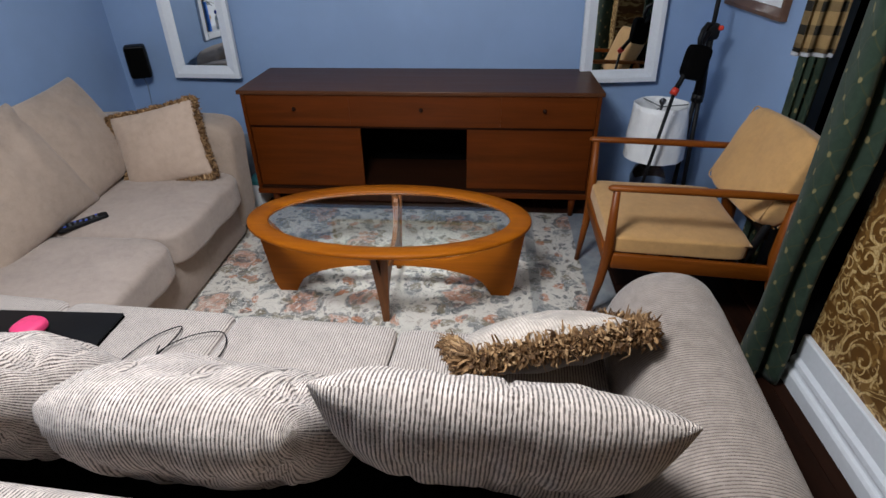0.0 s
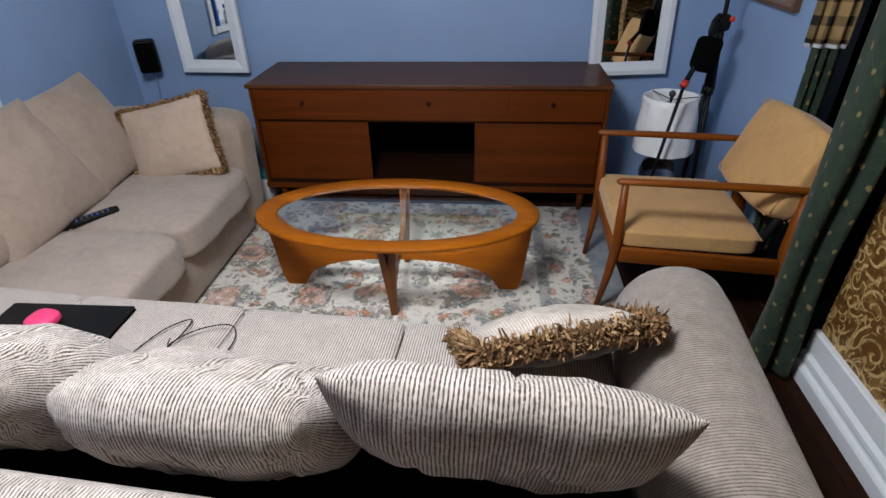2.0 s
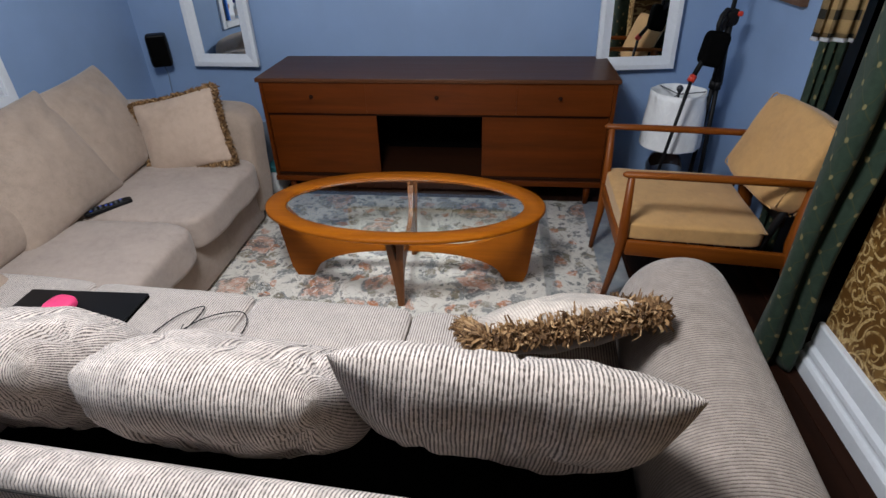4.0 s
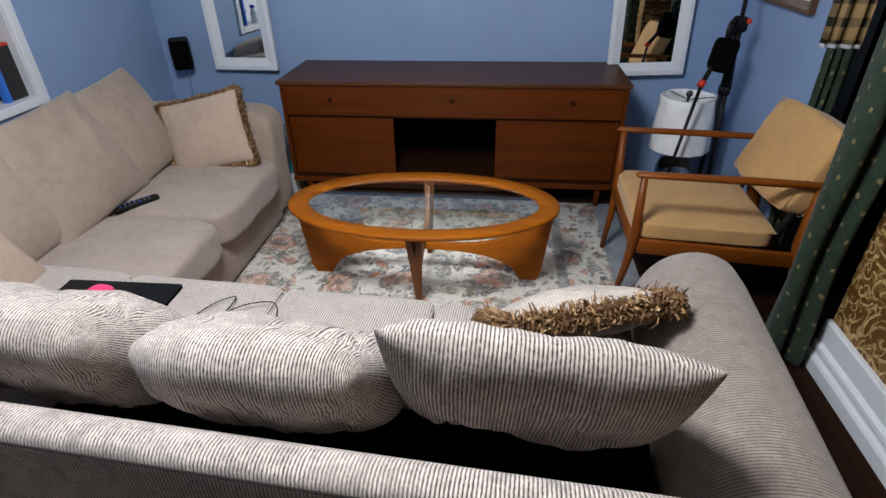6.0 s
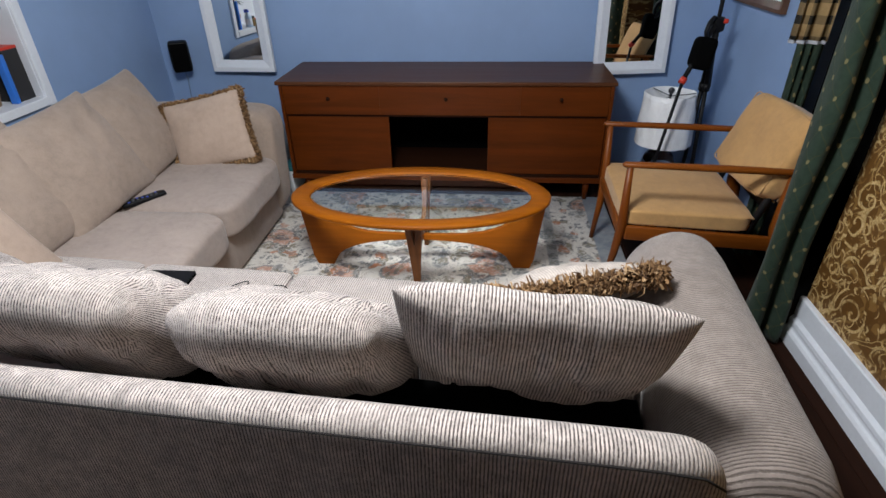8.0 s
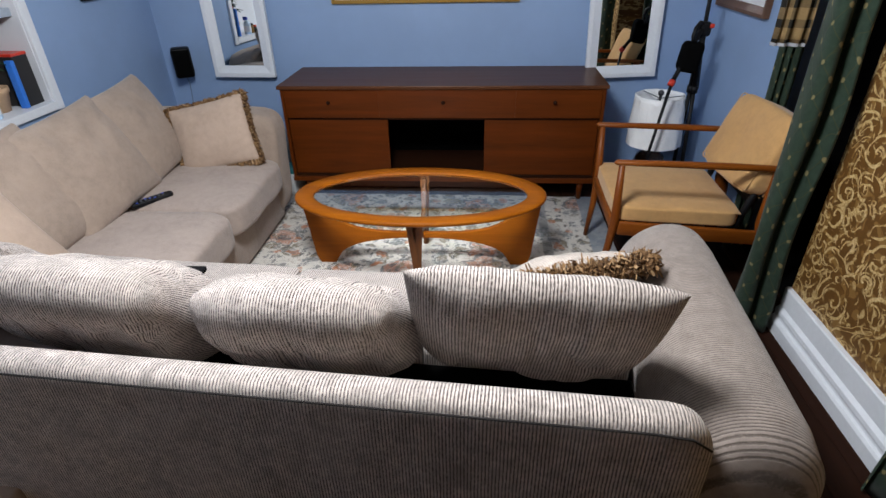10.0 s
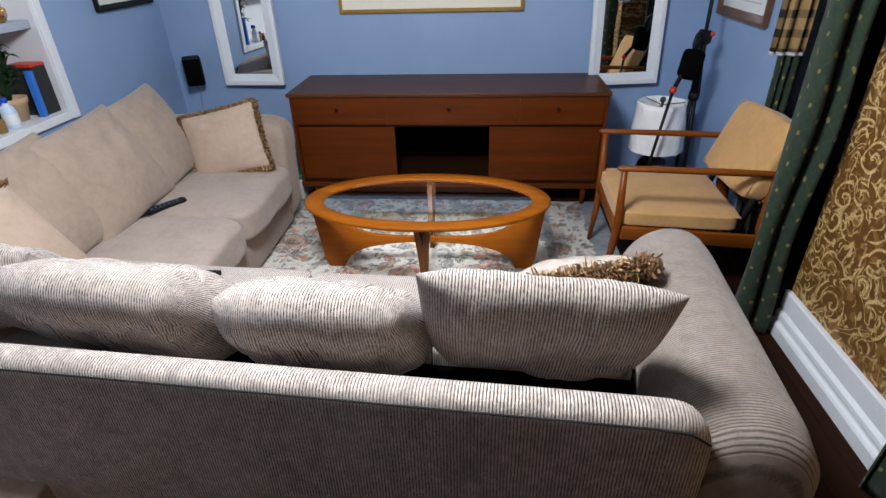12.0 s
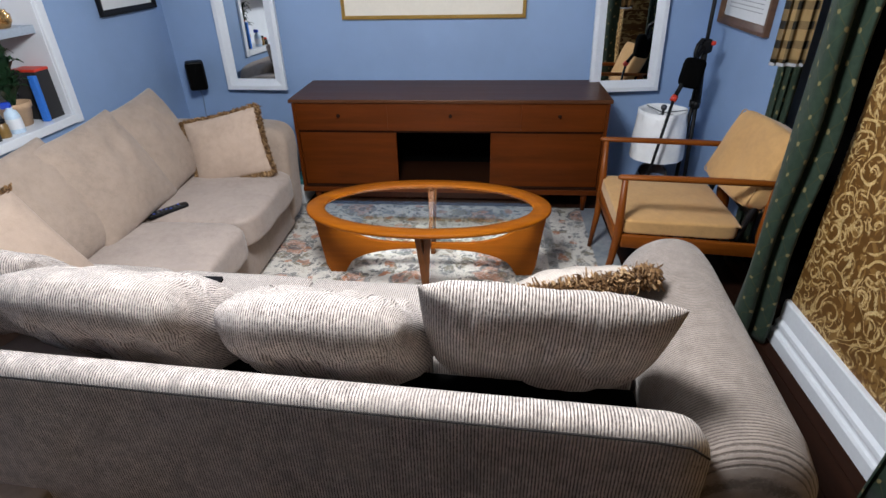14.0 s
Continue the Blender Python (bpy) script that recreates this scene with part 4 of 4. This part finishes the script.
def left_sofa():
    so = thing("sofa", "beige plush sofa along the blue wall", "sofa", pose(-2.2, 0, 0))
    part("base", box(0.12, 1.035, 0.62, 2.84, 0.03, 0.262, 0.012), BEIGEF, so)
    part("backrest", soft(0.26, 2.32, 0.64, 10, 16, 0.004), BEIGEF, so, m=pose(0.15, 1.74, 0.43))
    bm = soft(0.98, 0.24, 0.66, 7, 18, 0.003)
    for v in bm.verts:
        f = (v.co.z + 0.33) / 0.66
        v.co.y += 0.035 * f ** 3
        v.co.x += 0.02 * f
    part("arm", bm, BEIGEF, so, "high flared plush arm", m=pose(0.570, 2.880, 0.355))
    for y0, y1 in ((2.085, 2.79), (1.50, 2.08), (0.92, 1.495)):
        part("seat_cushion", soft(0.88, y1 - y0 - 0.004, 0.185, 8, 24, 0.006, 0.014), BEIGES, so, m=pose(0.670, (y0 + y1) / 2, 0.345))
    for x in (0.2, 0.98):
        for y in (0.7, 2.9):
            part("foot", sweep([(x, y, 0), (x, y, 0.05)], 0.022, 10), BLACK, so)
    return so


left_sofa()


def plush_cushion(m, w, h, seed):
    ob = part("back_cushion", pillow(w, h, 0.22, 0.05, 0.30, 40, 0.010, seed), BEIGEF, m=m)
    return tagged(ob, "large beige plush back cushion, slightly slumped", "cushion", "back cushions of the plush sofa")


plush_cushion(pose(-1.775, 2.520, 0.664, -26, -3, 92), 0.60, 0.52, 11)
plush_cushion(pose(-1.755, 2.075, 0.655, -27, -3, 90), 0.62, 0.53, 12)
plush_cushion(pose(-1.79, 1.645, 0.650, -27, -3, 90), 0.62, 0.53, 13)
fringed_pillow("throw_pillow", "beige linen throw pillow with brown fringed edge", 0.45, 0.385, 0.13, pose(-1.432, 2.690, 0.600, -22, -12, 7), BEIGEP, 15, 520, 0.028, "lrtb", None, 0.2)
fringed_pillow("throw_pillow", "beige linen throw pillow slumped against the plush cushions", 0.52, 0.46, 0.15, pose(-1.66, 1.33, 0.605, -32, -3, 88), BEIGEP, 16, 380, 0.030, "lt", None, 0.3)

# ---- wall things ----


def framed(name, label, category, w, h, m, material, fw, depth, panel, inner=None, group=""):
    """A frame of four mitred bars round a panel; x across, z up, the face towards -y, the base at z 0."""
    fr = thing(name, label, category, m, group)
    for side in range(4):
        bm = bmesh.new()
        W, H = (w, h) if side % 2 == 0 else (h, w)
        prof = [(0, 0), (0, -depth), (fw * 0.35, -depth * 1.05), (fw * 0.7, -depth * 0.75), (fw, -depth * 0.55), (fw, 0)]
        rows = []
        for s in (-1, 1):
            rows.append([bm.verts.new((s * (W / 2 - o), y, -H / 2 + o)) for o, y in prof])
        for k in range(len(prof)):
            bm.faces.new((rows[0][k], rows[1][k], rows[1][(k + 1) % len(prof)], rows[0][(k + 1) % len(prof)]))
        bm.faces.new(rows[0])
        bm.faces.new(rows[1][::-1])
        bmesh.ops.recalc_face_normals(bm, faces=bm.faces[:])
        part("frame_bar", bm, material, fr, m=pose(0, 0, h / 2, 0, 90 * side), smooth=False)
    part("panel", box(-w / 2 + fw * 0.8, w / 2 - fw * 0.8, -depth * 0.4, -depth * 0.2, fw * 0.8, h - fw * 0.8), panel, fr, smooth=False)
    if inner:
        inner(fr, w, h, fw, depth)
    return fr


def bevel_strip(fr, w, h, fw, depth):
    part("print", box(-w / 2 + fw + 0.09, w / 2 - fw - 0.09, -depth * 0.45, -depth * 0.42, fw + 0.09, h - fw - 0.09), PAPER, fr, smooth=False)


def print_lines(fr, w, h, fw, depth):
    for k in range(4):
        part("print_line", box(-w / 2 + fw + 0.06, w / 2 - fw - 0.06, -depth * 0.45, -depth * 0.41, fw + 0.05 + 0.022 * k, fw + 0.054 + 0.022 * k), INK, fr, smooth=False)


framed("wall_mirror", "tall mirror in a white moulded frame", "mirror", 0.442, 1.20, pose(-1.604, WY - 0.046, 0.710, -1.0, 0, -2.0), WHITE, 0.076, 0.03, MIRROR, group="mirrors flanking the sideboard")
framed("wall_mirror", "tall mirror in a white moulded frame", "mirror", 0.462, 1.20, pose(0.998, WY - 0.048, 0.699, -1.0, -1.6, 1.4), WHITE, 0.074, 0.03, MIRROR, group="mirrors flanking the sideboard")
framed("picture_frame", "picture with cream mat in a thin gilt frame", "picture", 1.244, 0.80, pose(-0.314, WY - 0.002, 1.171), GOLD, 0.022, 0.025, PAPER, bevel_strip)
framed("picture_frame", "picture with white mat in a black frame", "picture", 0.58, 0.60, pose(WL + 0.002, 3.32, 1.269, 0, 0, 90), BLACK, 0.035, 0.022, MAT)
framed("picture_frame", "print with white mat in a brown wooden frame", "picture", 0.66, 0.70, pose(WR - 0.002, 3.215, 1.152, 0, 0, -90), BROWNFRAME, 0.05, 0.03, MAT, print_lines)


def speaker():
    sp = thing("loudspeaker", "small black satellite loudspeaker on the wall", "loudspeaker", pose(-2.025, 3.60, 0.72, 0, 0, 28))
    part("cabinet", soft(0.125, 0.10, 0.20, 9, 10), BLACK, sp, m=pose(0, 0, 0.10))
    part("grille", box(-0.052, 0.052, -0.054, -0.049, 0.012, 0.188, 0.004), DARK, sp)
    part("bracket", sweep([(0, 0.03, 0.1), (0, 0.09, 0.1)], 0.012, 8), BLACK, sp)
    part("cable", sweep([(0, 0.03, 0.0), (0.01, 0.05, -0.06), (0.0, 0.06, -0.2), (0.015, 0.06, -0.4), (0.0, 0.06, -0.70)], 0.003, 6), GREYBLUE, sp)
    return sp


speaker()

# ---- niche contents ----
tagged(part("niche_shelf", box(WL - ND, WL - 0.03, NY0 + 0.009, NY1 - 0.010, 1.250, 1.290, 0.003), GREY, smooth=False), "grey painted shelf board in the niche", "shelf", kind="structure")
SZ = NZ0 + 0.004


def potted_plant():
    pp = thing("potted_plant", "dark green leafy plant in a terracotta pot", "plant", pose(WL - 0.135, 2.358, SZ))
    part("pot", lathe([(0.0, 0.0), (0.055, 0.0), (0.072, 0.085), (0.078, 0.09), (0.080, 0.115), (0.070, 0.115), (0.066, 0.10), (0.0, 0.098)], 28), TERRA, pp, "pale terracotta pot")
    rnd = random.Random(4)
    for k in range(64):
        a, reach, hgt = rnd.uniform(0, 2 * math.pi), rnd.uniform(0.04, 0.128), rnd.uniform(0.11, 0.31)
        bm = bmesh.new()
        rows = []
        for i in range(7):
            f = i / 6
            r, z = reach * f ** 1.4, 0.09 + hgt * math.sin(f * 1.9) / math.sin(1.9) * (1 if f < 0.85 else 0.97)
            wd = 0.026 * math.sin(math.pi * min(0.98, 0.12 + 0.86 * f))
            c, t = Vector((math.cos(a) * r, math.sin(a) * r, z)), Vector((-math.sin(a), math.cos(a), 0))
            rows.append((bm.verts.new(c - t * wd), bm.verts.new(c + Vector((0, 0, -0.004))), bm.verts.new(c + t * wd)))
        for p, q in zip(rows, rows[1:]):
            bm.faces.new((p[0], p[1], q[1], q[0]))
            bm.faces.new((p[1], p[2], q[2], q[1]))
        part("leaf", bm, LEAF, pp)
    return pp


TERRA = plain("terracotta", (0.50, 0.33, 0.20), 0.8)
LEAF = plain("dark_leaf", (0.014, 0.045, 0.018), 0.5, amount=0.4, grain=30)
BLUEBOX = plain("blue_card", (0.03, 0.17, 0.62), 0.45)
PALEBLUE = plain("pale_blue_plastic", (0.52, 0.66, 0.80), 0.35)
CAPBLUE = plain("blue_cap", (0.015, 0.06, 0.48), 0.35)
CHARCOAL = plain("charcoal_card", (0.018, 0.017, 0.018), 0.6)
COPPER = plain("copper", (0.62, 0.36, 0.14), 0.25, 0.9)
AMBER = plain("amber_jar", (0.22, 0.13, 0.04), 0.3)
PINKISH = plain("pale_pink_card", (0.66, 0.45, 0.45), 0.6)
potted_plant()


def slab_box(name, label, category, x0, x1, y0, y1, h, material, edge=None, m=None):
    b = thing(name, label, category, m)
    part("case", box(x0, x1, y0, y1, 0, h, 0.004), material, b, smooth=False)
    if edge:
        part("lid", box(x0 - 0.001, x1 + 0.001, y0 - 0.001, y1 + 0.001, h - 0.006, h + 0.008, 0.003), edge, b, "red top edge", smooth=False)
    return b


slab_box("box_file", "charcoal box file with a red top", "box", -0.14, 0.0, 0.0, 0.098, 0.250, CHARCOAL, RED, pose(WL - 0.035, 2.454, SZ, 0, 0, 0))
slab_box("box_file", "slim bright blue card box leaning in the niche", "box", -0.035, 0.0, 0.0, 0.026, 0.232, BLUEBOX, None, pose(WL - 0.022, 2.412, SZ + 0.001, -2, 0, 0))


def bottle(name, label, m, body, cap):
    b = thing(name, label, "bottle", m)
    part("body", lathe([(0.0, 0.0), (0.030, 0.0), (0.033, 0.006), (0.033, 0.085), (0.026, 0.105), (0.014, 0.115), (0.014, 0.125), (0.0, 0.125)], 24), body, b)
    part("label_band", lathe([(0.0335, 0.022), (0.0338, 0.024), (0.0338, 0.07), (0.0335, 0.072)], 24), WHITE, b, "white paper label")
    part("trigger", box(-0.012, 0.034, -0.012, 0.012, 0.118, 0.150, 0.006), cap, b, "blue spray head")
    return b


bottle("spray_bottle", "pale blue spray bottle with a blue head", pose(WL - 0.045, 2.232, SZ, 0, 0, 200), PALEBLUE, CAPBLUE)


def jar(label, x, y, r, h, body, lid):
    j = thing("jar", label, "jar", pose(x, y, SZ))
    part("body", lathe([(0.0, 0.0), (r * 0.95, 0.0), (r, 0.005), (r, h * 0.8), (r * 0.8, h * 0.9), (r * 0.8, h), (0.0, h)], 22), body, j)
    part("lid", lathe([(0.0, h), (r * 0.86, h), (r * 0.86, h + 0.015), (0.0, h + 0.016)], 22), lid, j)
    return j


jar("small amber glass jar with a black lid", WL - 0.05, 2.155, 0.028, 0.07, AMBER, BLACK)
jar("small dark jar with a red lid", WL - 0.045, 2.092, 0.026, 0.05, CHARCOAL, RED)
kettle = thing("copper_pot", "small polished copper pot on the grey shelf", "pot", pose(WL - 0.10, 2.425, 1.290))
part("bowl", lathe([(0.0, 0.0), (0.045, 0.0), (0.062, 0.03), (0.060, 0.06), (0.048, 0.075), (0.052, 0.082), (0.046, 0.080), (0.0, 0.06)], 28), COPPER, kettle)
part("handle", sweep([(0.0, 0.058, 0.06), (0.0, 0.085, 0.055), (0.0, 0.085, 0.03), (0.0, 0.060, 0.025)], 0.006, 8), COPPER, kettle)
slab_box("box", "small pale pink card box on the grey shelf", "box", -0.10, 0.0, 0.0, 0.07, 0.11, PINKISH, None, pose(WL - 0.06, 2.24, 1.290))

# ---- things on and round the sofas ----


def remote():
    r = thing("remote_control", "black remote control with small coloured buttons", "remote control", pose(-1.55, 2.16, 0.447, 0, -4, 44))
    part("shell", soft(0.20, 0.05, 0.022, 6, 10), BLACK, r)
    for i in range(7):
        for j in range(3):
            part("button", box(-0.075 + i * 0.021, -0.063 + i * 0.021, -0.016 + j * 0.012, -0.008 + j * 0.012, 0.009, 0.0125, 0.001, 1), BUTTON if (i + j) % 4 else CAPBLUE, r)
    return r


BUTTON = plain("grey_button", (0.05, 0.055, 0.065), 0.5)
remote()
laptop = thing("laptop", "closed thin black laptop lying on the seat", "laptop", pose(-1.165, 1.40, 0.462, 0, 0, 1.0))
part("lid", box(-0.21, 0.21, -0.115, 0.115, 0.010, 0.018, 0.004), BLACK, laptop)
part("base", box(-0.21, 0.21, -0.115, 0.115, 0.0, 0.009, 0.004), DARK, laptop)
pink = thing("pink_case", "bright pink rounded silicone case on the laptop", "case", pose(-1.195, 1.405, 0.481, 0, 0, -10))
part("shell", soft(0.088, 0.088, 0.044, 3, 12), PINK, pink, m=pose(0.012, 0, 0.022))
part("clasp", soft(0.025, 0.012, 0.02, 5, 6), PINK, pink, m=pose(0.032, -0.02, 0.022))
loop = [(-0.86, 1.24, 0.472), (-0.84, 1.32, 0.473), (-0.80, 1.42, 0.474), (-0.74, 1.47, 0.474), (-0.735, 1.40, 0.474), (-0.76, 1.30, 0.473), (-0.74, 1.37, 0.476), (-0.68, 1.43, 0.476), (-0.60, 1.45, 0.474), (-0.565, 1.39, 0.470), (-0.58, 1.30, 0.470), (-0.66, 1.27, 0.474), (-0.74, 1.33, 0.478), (-0.76, 1.38, 0.478)]
fine = []
for k in range(len(loop) - 1):
    a, b, c, d = (Vector(loop[min(max(i, 0), len(loop) - 1)]) for i in (k - 1, k, k + 1, k + 2))
    for s in range(6):
        t = s / 6
        fine.append(0.5 * (2 * b + (c - a) * t + (2 * a - 5 * b + 4 * c - d) * t * t + (3 * b - a - 3 * c + d) * t ** 3))
tagged(part("cable", sweep(fine, 0.0019, 8), BLACK), "thin black cable looped on the seat cushion", "cable")

# ---- in the gap beside the sideboard ----


def soft_bag():
    ba = thing("bag", "slumped blue-grey cloth bag beside the sideboard", "bag", pose(-1.37, 3.40, 0, 0, 0, 6))
    bm = soft(0.15, 0.26, 0.40, 5, 16, 0.02)
    for v in bm.verts:
        f = (v.co.z + 0.2) / 0.4
        v.co.x *= 1.1 - 0.45 * f
    part("sack", bm, GREYBLUE, ba, m=pose(0, 0, 0.20))
    part("strap", sweep([(0, -0.09, 0.36), (0, -0.07, 0.44), (0, 0.0, 0.465), (0, 0.07, 0.44), (0, 0.09, 0.36)], 0.008, 8, squash=0.5), GREYBLUE, ba)
    return ba


def carton():
    bo = thing("box", "small white carton with a teal lid on the floor", "box", pose(-1.245, 3.30, 0, 0, 0, -4))
    part("body", box(-0.035, 0.035, -0.09, 0.09, 0.0, 0.15, 0.003), MAT, bo)
    part("lid", box(-0.037, 0.037, -0.092, 0.092, 0.151, 0.185, 0.003), TEAL, bo, "teal lid")
    return bo


TEAL = plain("teal_card", (0.03, 0.20, 0.22), 0.6)
soft_bag()
carton()

# ---- curtain ----


def glide(points, steps=8):
    """A smooth line through points in plan."""
    out = []
    for k in range(len(points) - 1):
        a, b, c, d = (Vector(points[min(max(i, 0), len(points) - 1)]) for i in (k - 1, k, k + 1, k + 2))
        for s in range(steps):
            t = s / steps
            out.append(tuple(0.5 * (2 * b + (c - a) * t + (2 * a - 5 * b + 4 * c - d) * t * t + (3 * b - a - 3 * c + d) * t ** 3)))
    return out + [tuple(points[-1])]


def curtain():
    cu = thing("curtain", "dark green curtain with gold dotted lattice", "curtain")
    near_path = glide([(1.36, 1.995), (1.30, 1.985), (1.258, 1.955), (1.230, 1.905), (1.216, 1.86), (1.222, 1.828), (1.242, 1.815), (1.266, 1.828), (1.282, 1.862), (1.298, 1.858), (1.312, 1.825), (1.332, 1.805), (1.352, 1.820), (1.364, 1.86)])
    hanging_cloth("panel", near_path, 0.012, 2.2, GREEN, cu, 60, 0.004, 0.022)
    far_path = glide([(1.440, 2.56), (1.447, 2.52), (1.462, 2.545), (1.474, 2.51), (1.490, 2.54), (1.505, 2.50), (1.53, 2.52)])
    hanging_cloth("panel", far_path, 0.012, 2.2, GREEN, cu, 60, 0.004, 0.010)
    va = thing("valance", "brown and cream plaid valance with white hem", "curtain")
    path = glide([(1.272, 2.30), (1.280, 2.27), (1.292, 2.285), (1.312, 2.26), (1.336, 2.275), (1.358, 2.25), (1.378, 2.265), (1.388, 2.25)], 5)
    hanging_cloth("panel", path, 1.140, 2.2, PLAID, va, 20, 0.004, 0.008)
    hanging_cloth("hem", [(x - 0.003, y - 0.003) for x, y in path], 1.130, 1.144, WHITE, va, 2, 0.005)
    part("rod", sweep([(1.40, 2.62, 2.21), (1.33, 2.28, 2.21), (1.27, 1.80, 2.21)], 0.012, 10), STEEL, va)
    return cu


curtain()


def low_drape():
    dr = thing("curtain", "foot of a dark green lattice curtain on the floor", "curtain")
    path = [(1.31 + 0.1 * (k / 30), 1.02 - 0.10 * (k / 30) + 0.025 * math.sin(k / 30 * 14)) for k in range(31)]
    hanging_cloth("panel", path, 0.012, 2.2, GREEN, dr, 24, 0.004, 0.02)
    return dr


low_drape()

# ---- lamp, tripod ----


def table_lamp():
    la = thing("table_lamp", "table lamp with plastic-wrapped white drum shade", "lamp", pose(1.195, 3.32, 0))
    part("shade", lathe([(0.173, 0.352), (0.170, 0.40), (0.165, 0.48), (0.157, 0.56), (0.150, 0.63), (0.147, 0.662), (0.144, 0.662), (0.147, 0.63), (0.162, 0.48), (0.170, 0.352)], 96, 0.07), SHADE, la, "white shade wrapped in crinkled film")
    part("base", lathe([(0.0, 0.0), (0.085, 0.0), (0.088, 0.02), (0.06, 0.04), (0.055, 0.07), (0.10, 0.16), (0.105, 0.21), (0.085, 0.27), (0.035, 0.31), (0.02, 0.33), (0.0, 0.33)], 36), SMOKE, la, "bulbous clear glass base")
    part("stem", sweep([(0, 0, 0.33), (0, 0, 0.64)], 0.007, 8), STEEL, la)
    part("finial", lathe([(0.0, 0.635), (0.010, 0.64), (0.008, 0.652), (0.018, 0.666), (0.018, 0.680), (0.009, 0.690), (0.0, 0.692)], 16), STEEL, la, "dark metal finial")
    for k in range(3):
        a = 2 * math.pi * k / 3
        part("spider_arm", sweep([(0, 0, 0.64), (0.145 * math.cos(a), 0.145 * math.sin(a), 0.655)], 0.003, 6), STEEL, la)
    return la


table_lamp()


def tripod():
    tr = thing("tripod", "tall black tripod with red joints standing folded", "tripod")
    hub = Vector((1.335, 3.22, 1.06))
    part("column", sweep([hub + Vector((0.05, 0.05, -0.35)), hub, hub + Vector((-0.01, 0.0, 0.6))], 0.011, 10), BLACK, tr)
    part("hub", soft(0.07, 0.06, 0.08, 4, 8), BLACK, tr, m=Matrix.Translation(hub))
    part("knob", soft(0.025, 0.025, 0.025, 3, 6), RED, tr, "red locking knob", m=Matrix.Translation(hub + Vector((0.03, -0.03, 0.02))))
    knee = Vector((1.163, 3.07, 0.794))
    foot = Vector((1.052, 3.06, 0.012))
    upper = part("leg", sweep([hub + Vector((-0.02, -0.02, 0.0)), knee], 0.013, 10), BLACK, tr)
    part("clamp", sweep([knee + (hub - knee) * -0.05, knee + (hub - knee) * 0.04], 0.019, 12), RED, upper, "red leg clamp")
    part("lower_tube", sweep([knee, foot], 0.009, 10), BLACK, upper)
    for dx, dy in ((0.075, 0.06), (0.03, 0.12)):
        end = Vector((hub.x + dx, hub.y + dy, 0.012))
        mid = hub.lerp(end, 0.33)
        lg = part("leg", sweep([hub, mid], 0.016, 10), BLACK, tr)
        part("clamp", sweep([mid + (hub - mid) * -0.06, mid + (hub - mid) * 0.06], 0.021, 12), BLACK, lg)
        part("lower_tube", sweep([mid, end], 0.012, 10), BLACK, lg)
    part("carry_loop", sweep([(1.270, 3.155, 0.985), (1.262, 3.155, 1.035), (1.272, 3.165, 1.075), (1.298, 3.19, 1.098), (1.325, 3.21, 1.090)], 0.012, 10), BLACK, tr)
    part("bag", soft(0.115, 0.09, 0.17, 5, 12, 0.006), DARK, tr, "black padded pouch hanging under the hub", m=pose(1.255, 3.13, 0.925, 0, 8, 0))
    return tr


tripod()

# ---- floor planks ----
PW, PL = 0.115, 1.25
plank_mesh = mesh_of("plank", box(0.0008, PW - 0.0008, 0.001, PL - 0.001, -0.011, 0.0, 0.0015, 1), PLANK, False)
rnd = random.Random(3)
for i in range(34):
    x = WL - 0.02 + i * PW
    if x > WR:
        break
    off = rnd.uniform(0, PL)
    for j in range(7):
        y = NEAR - off + j * PL
        if y + PL < NEAR or y > WY:
            continue
        ob = new("plank", plank_mesh)
        ob.matrix_basis = pose(x, y, 0)
        ob.parent = ground_slab
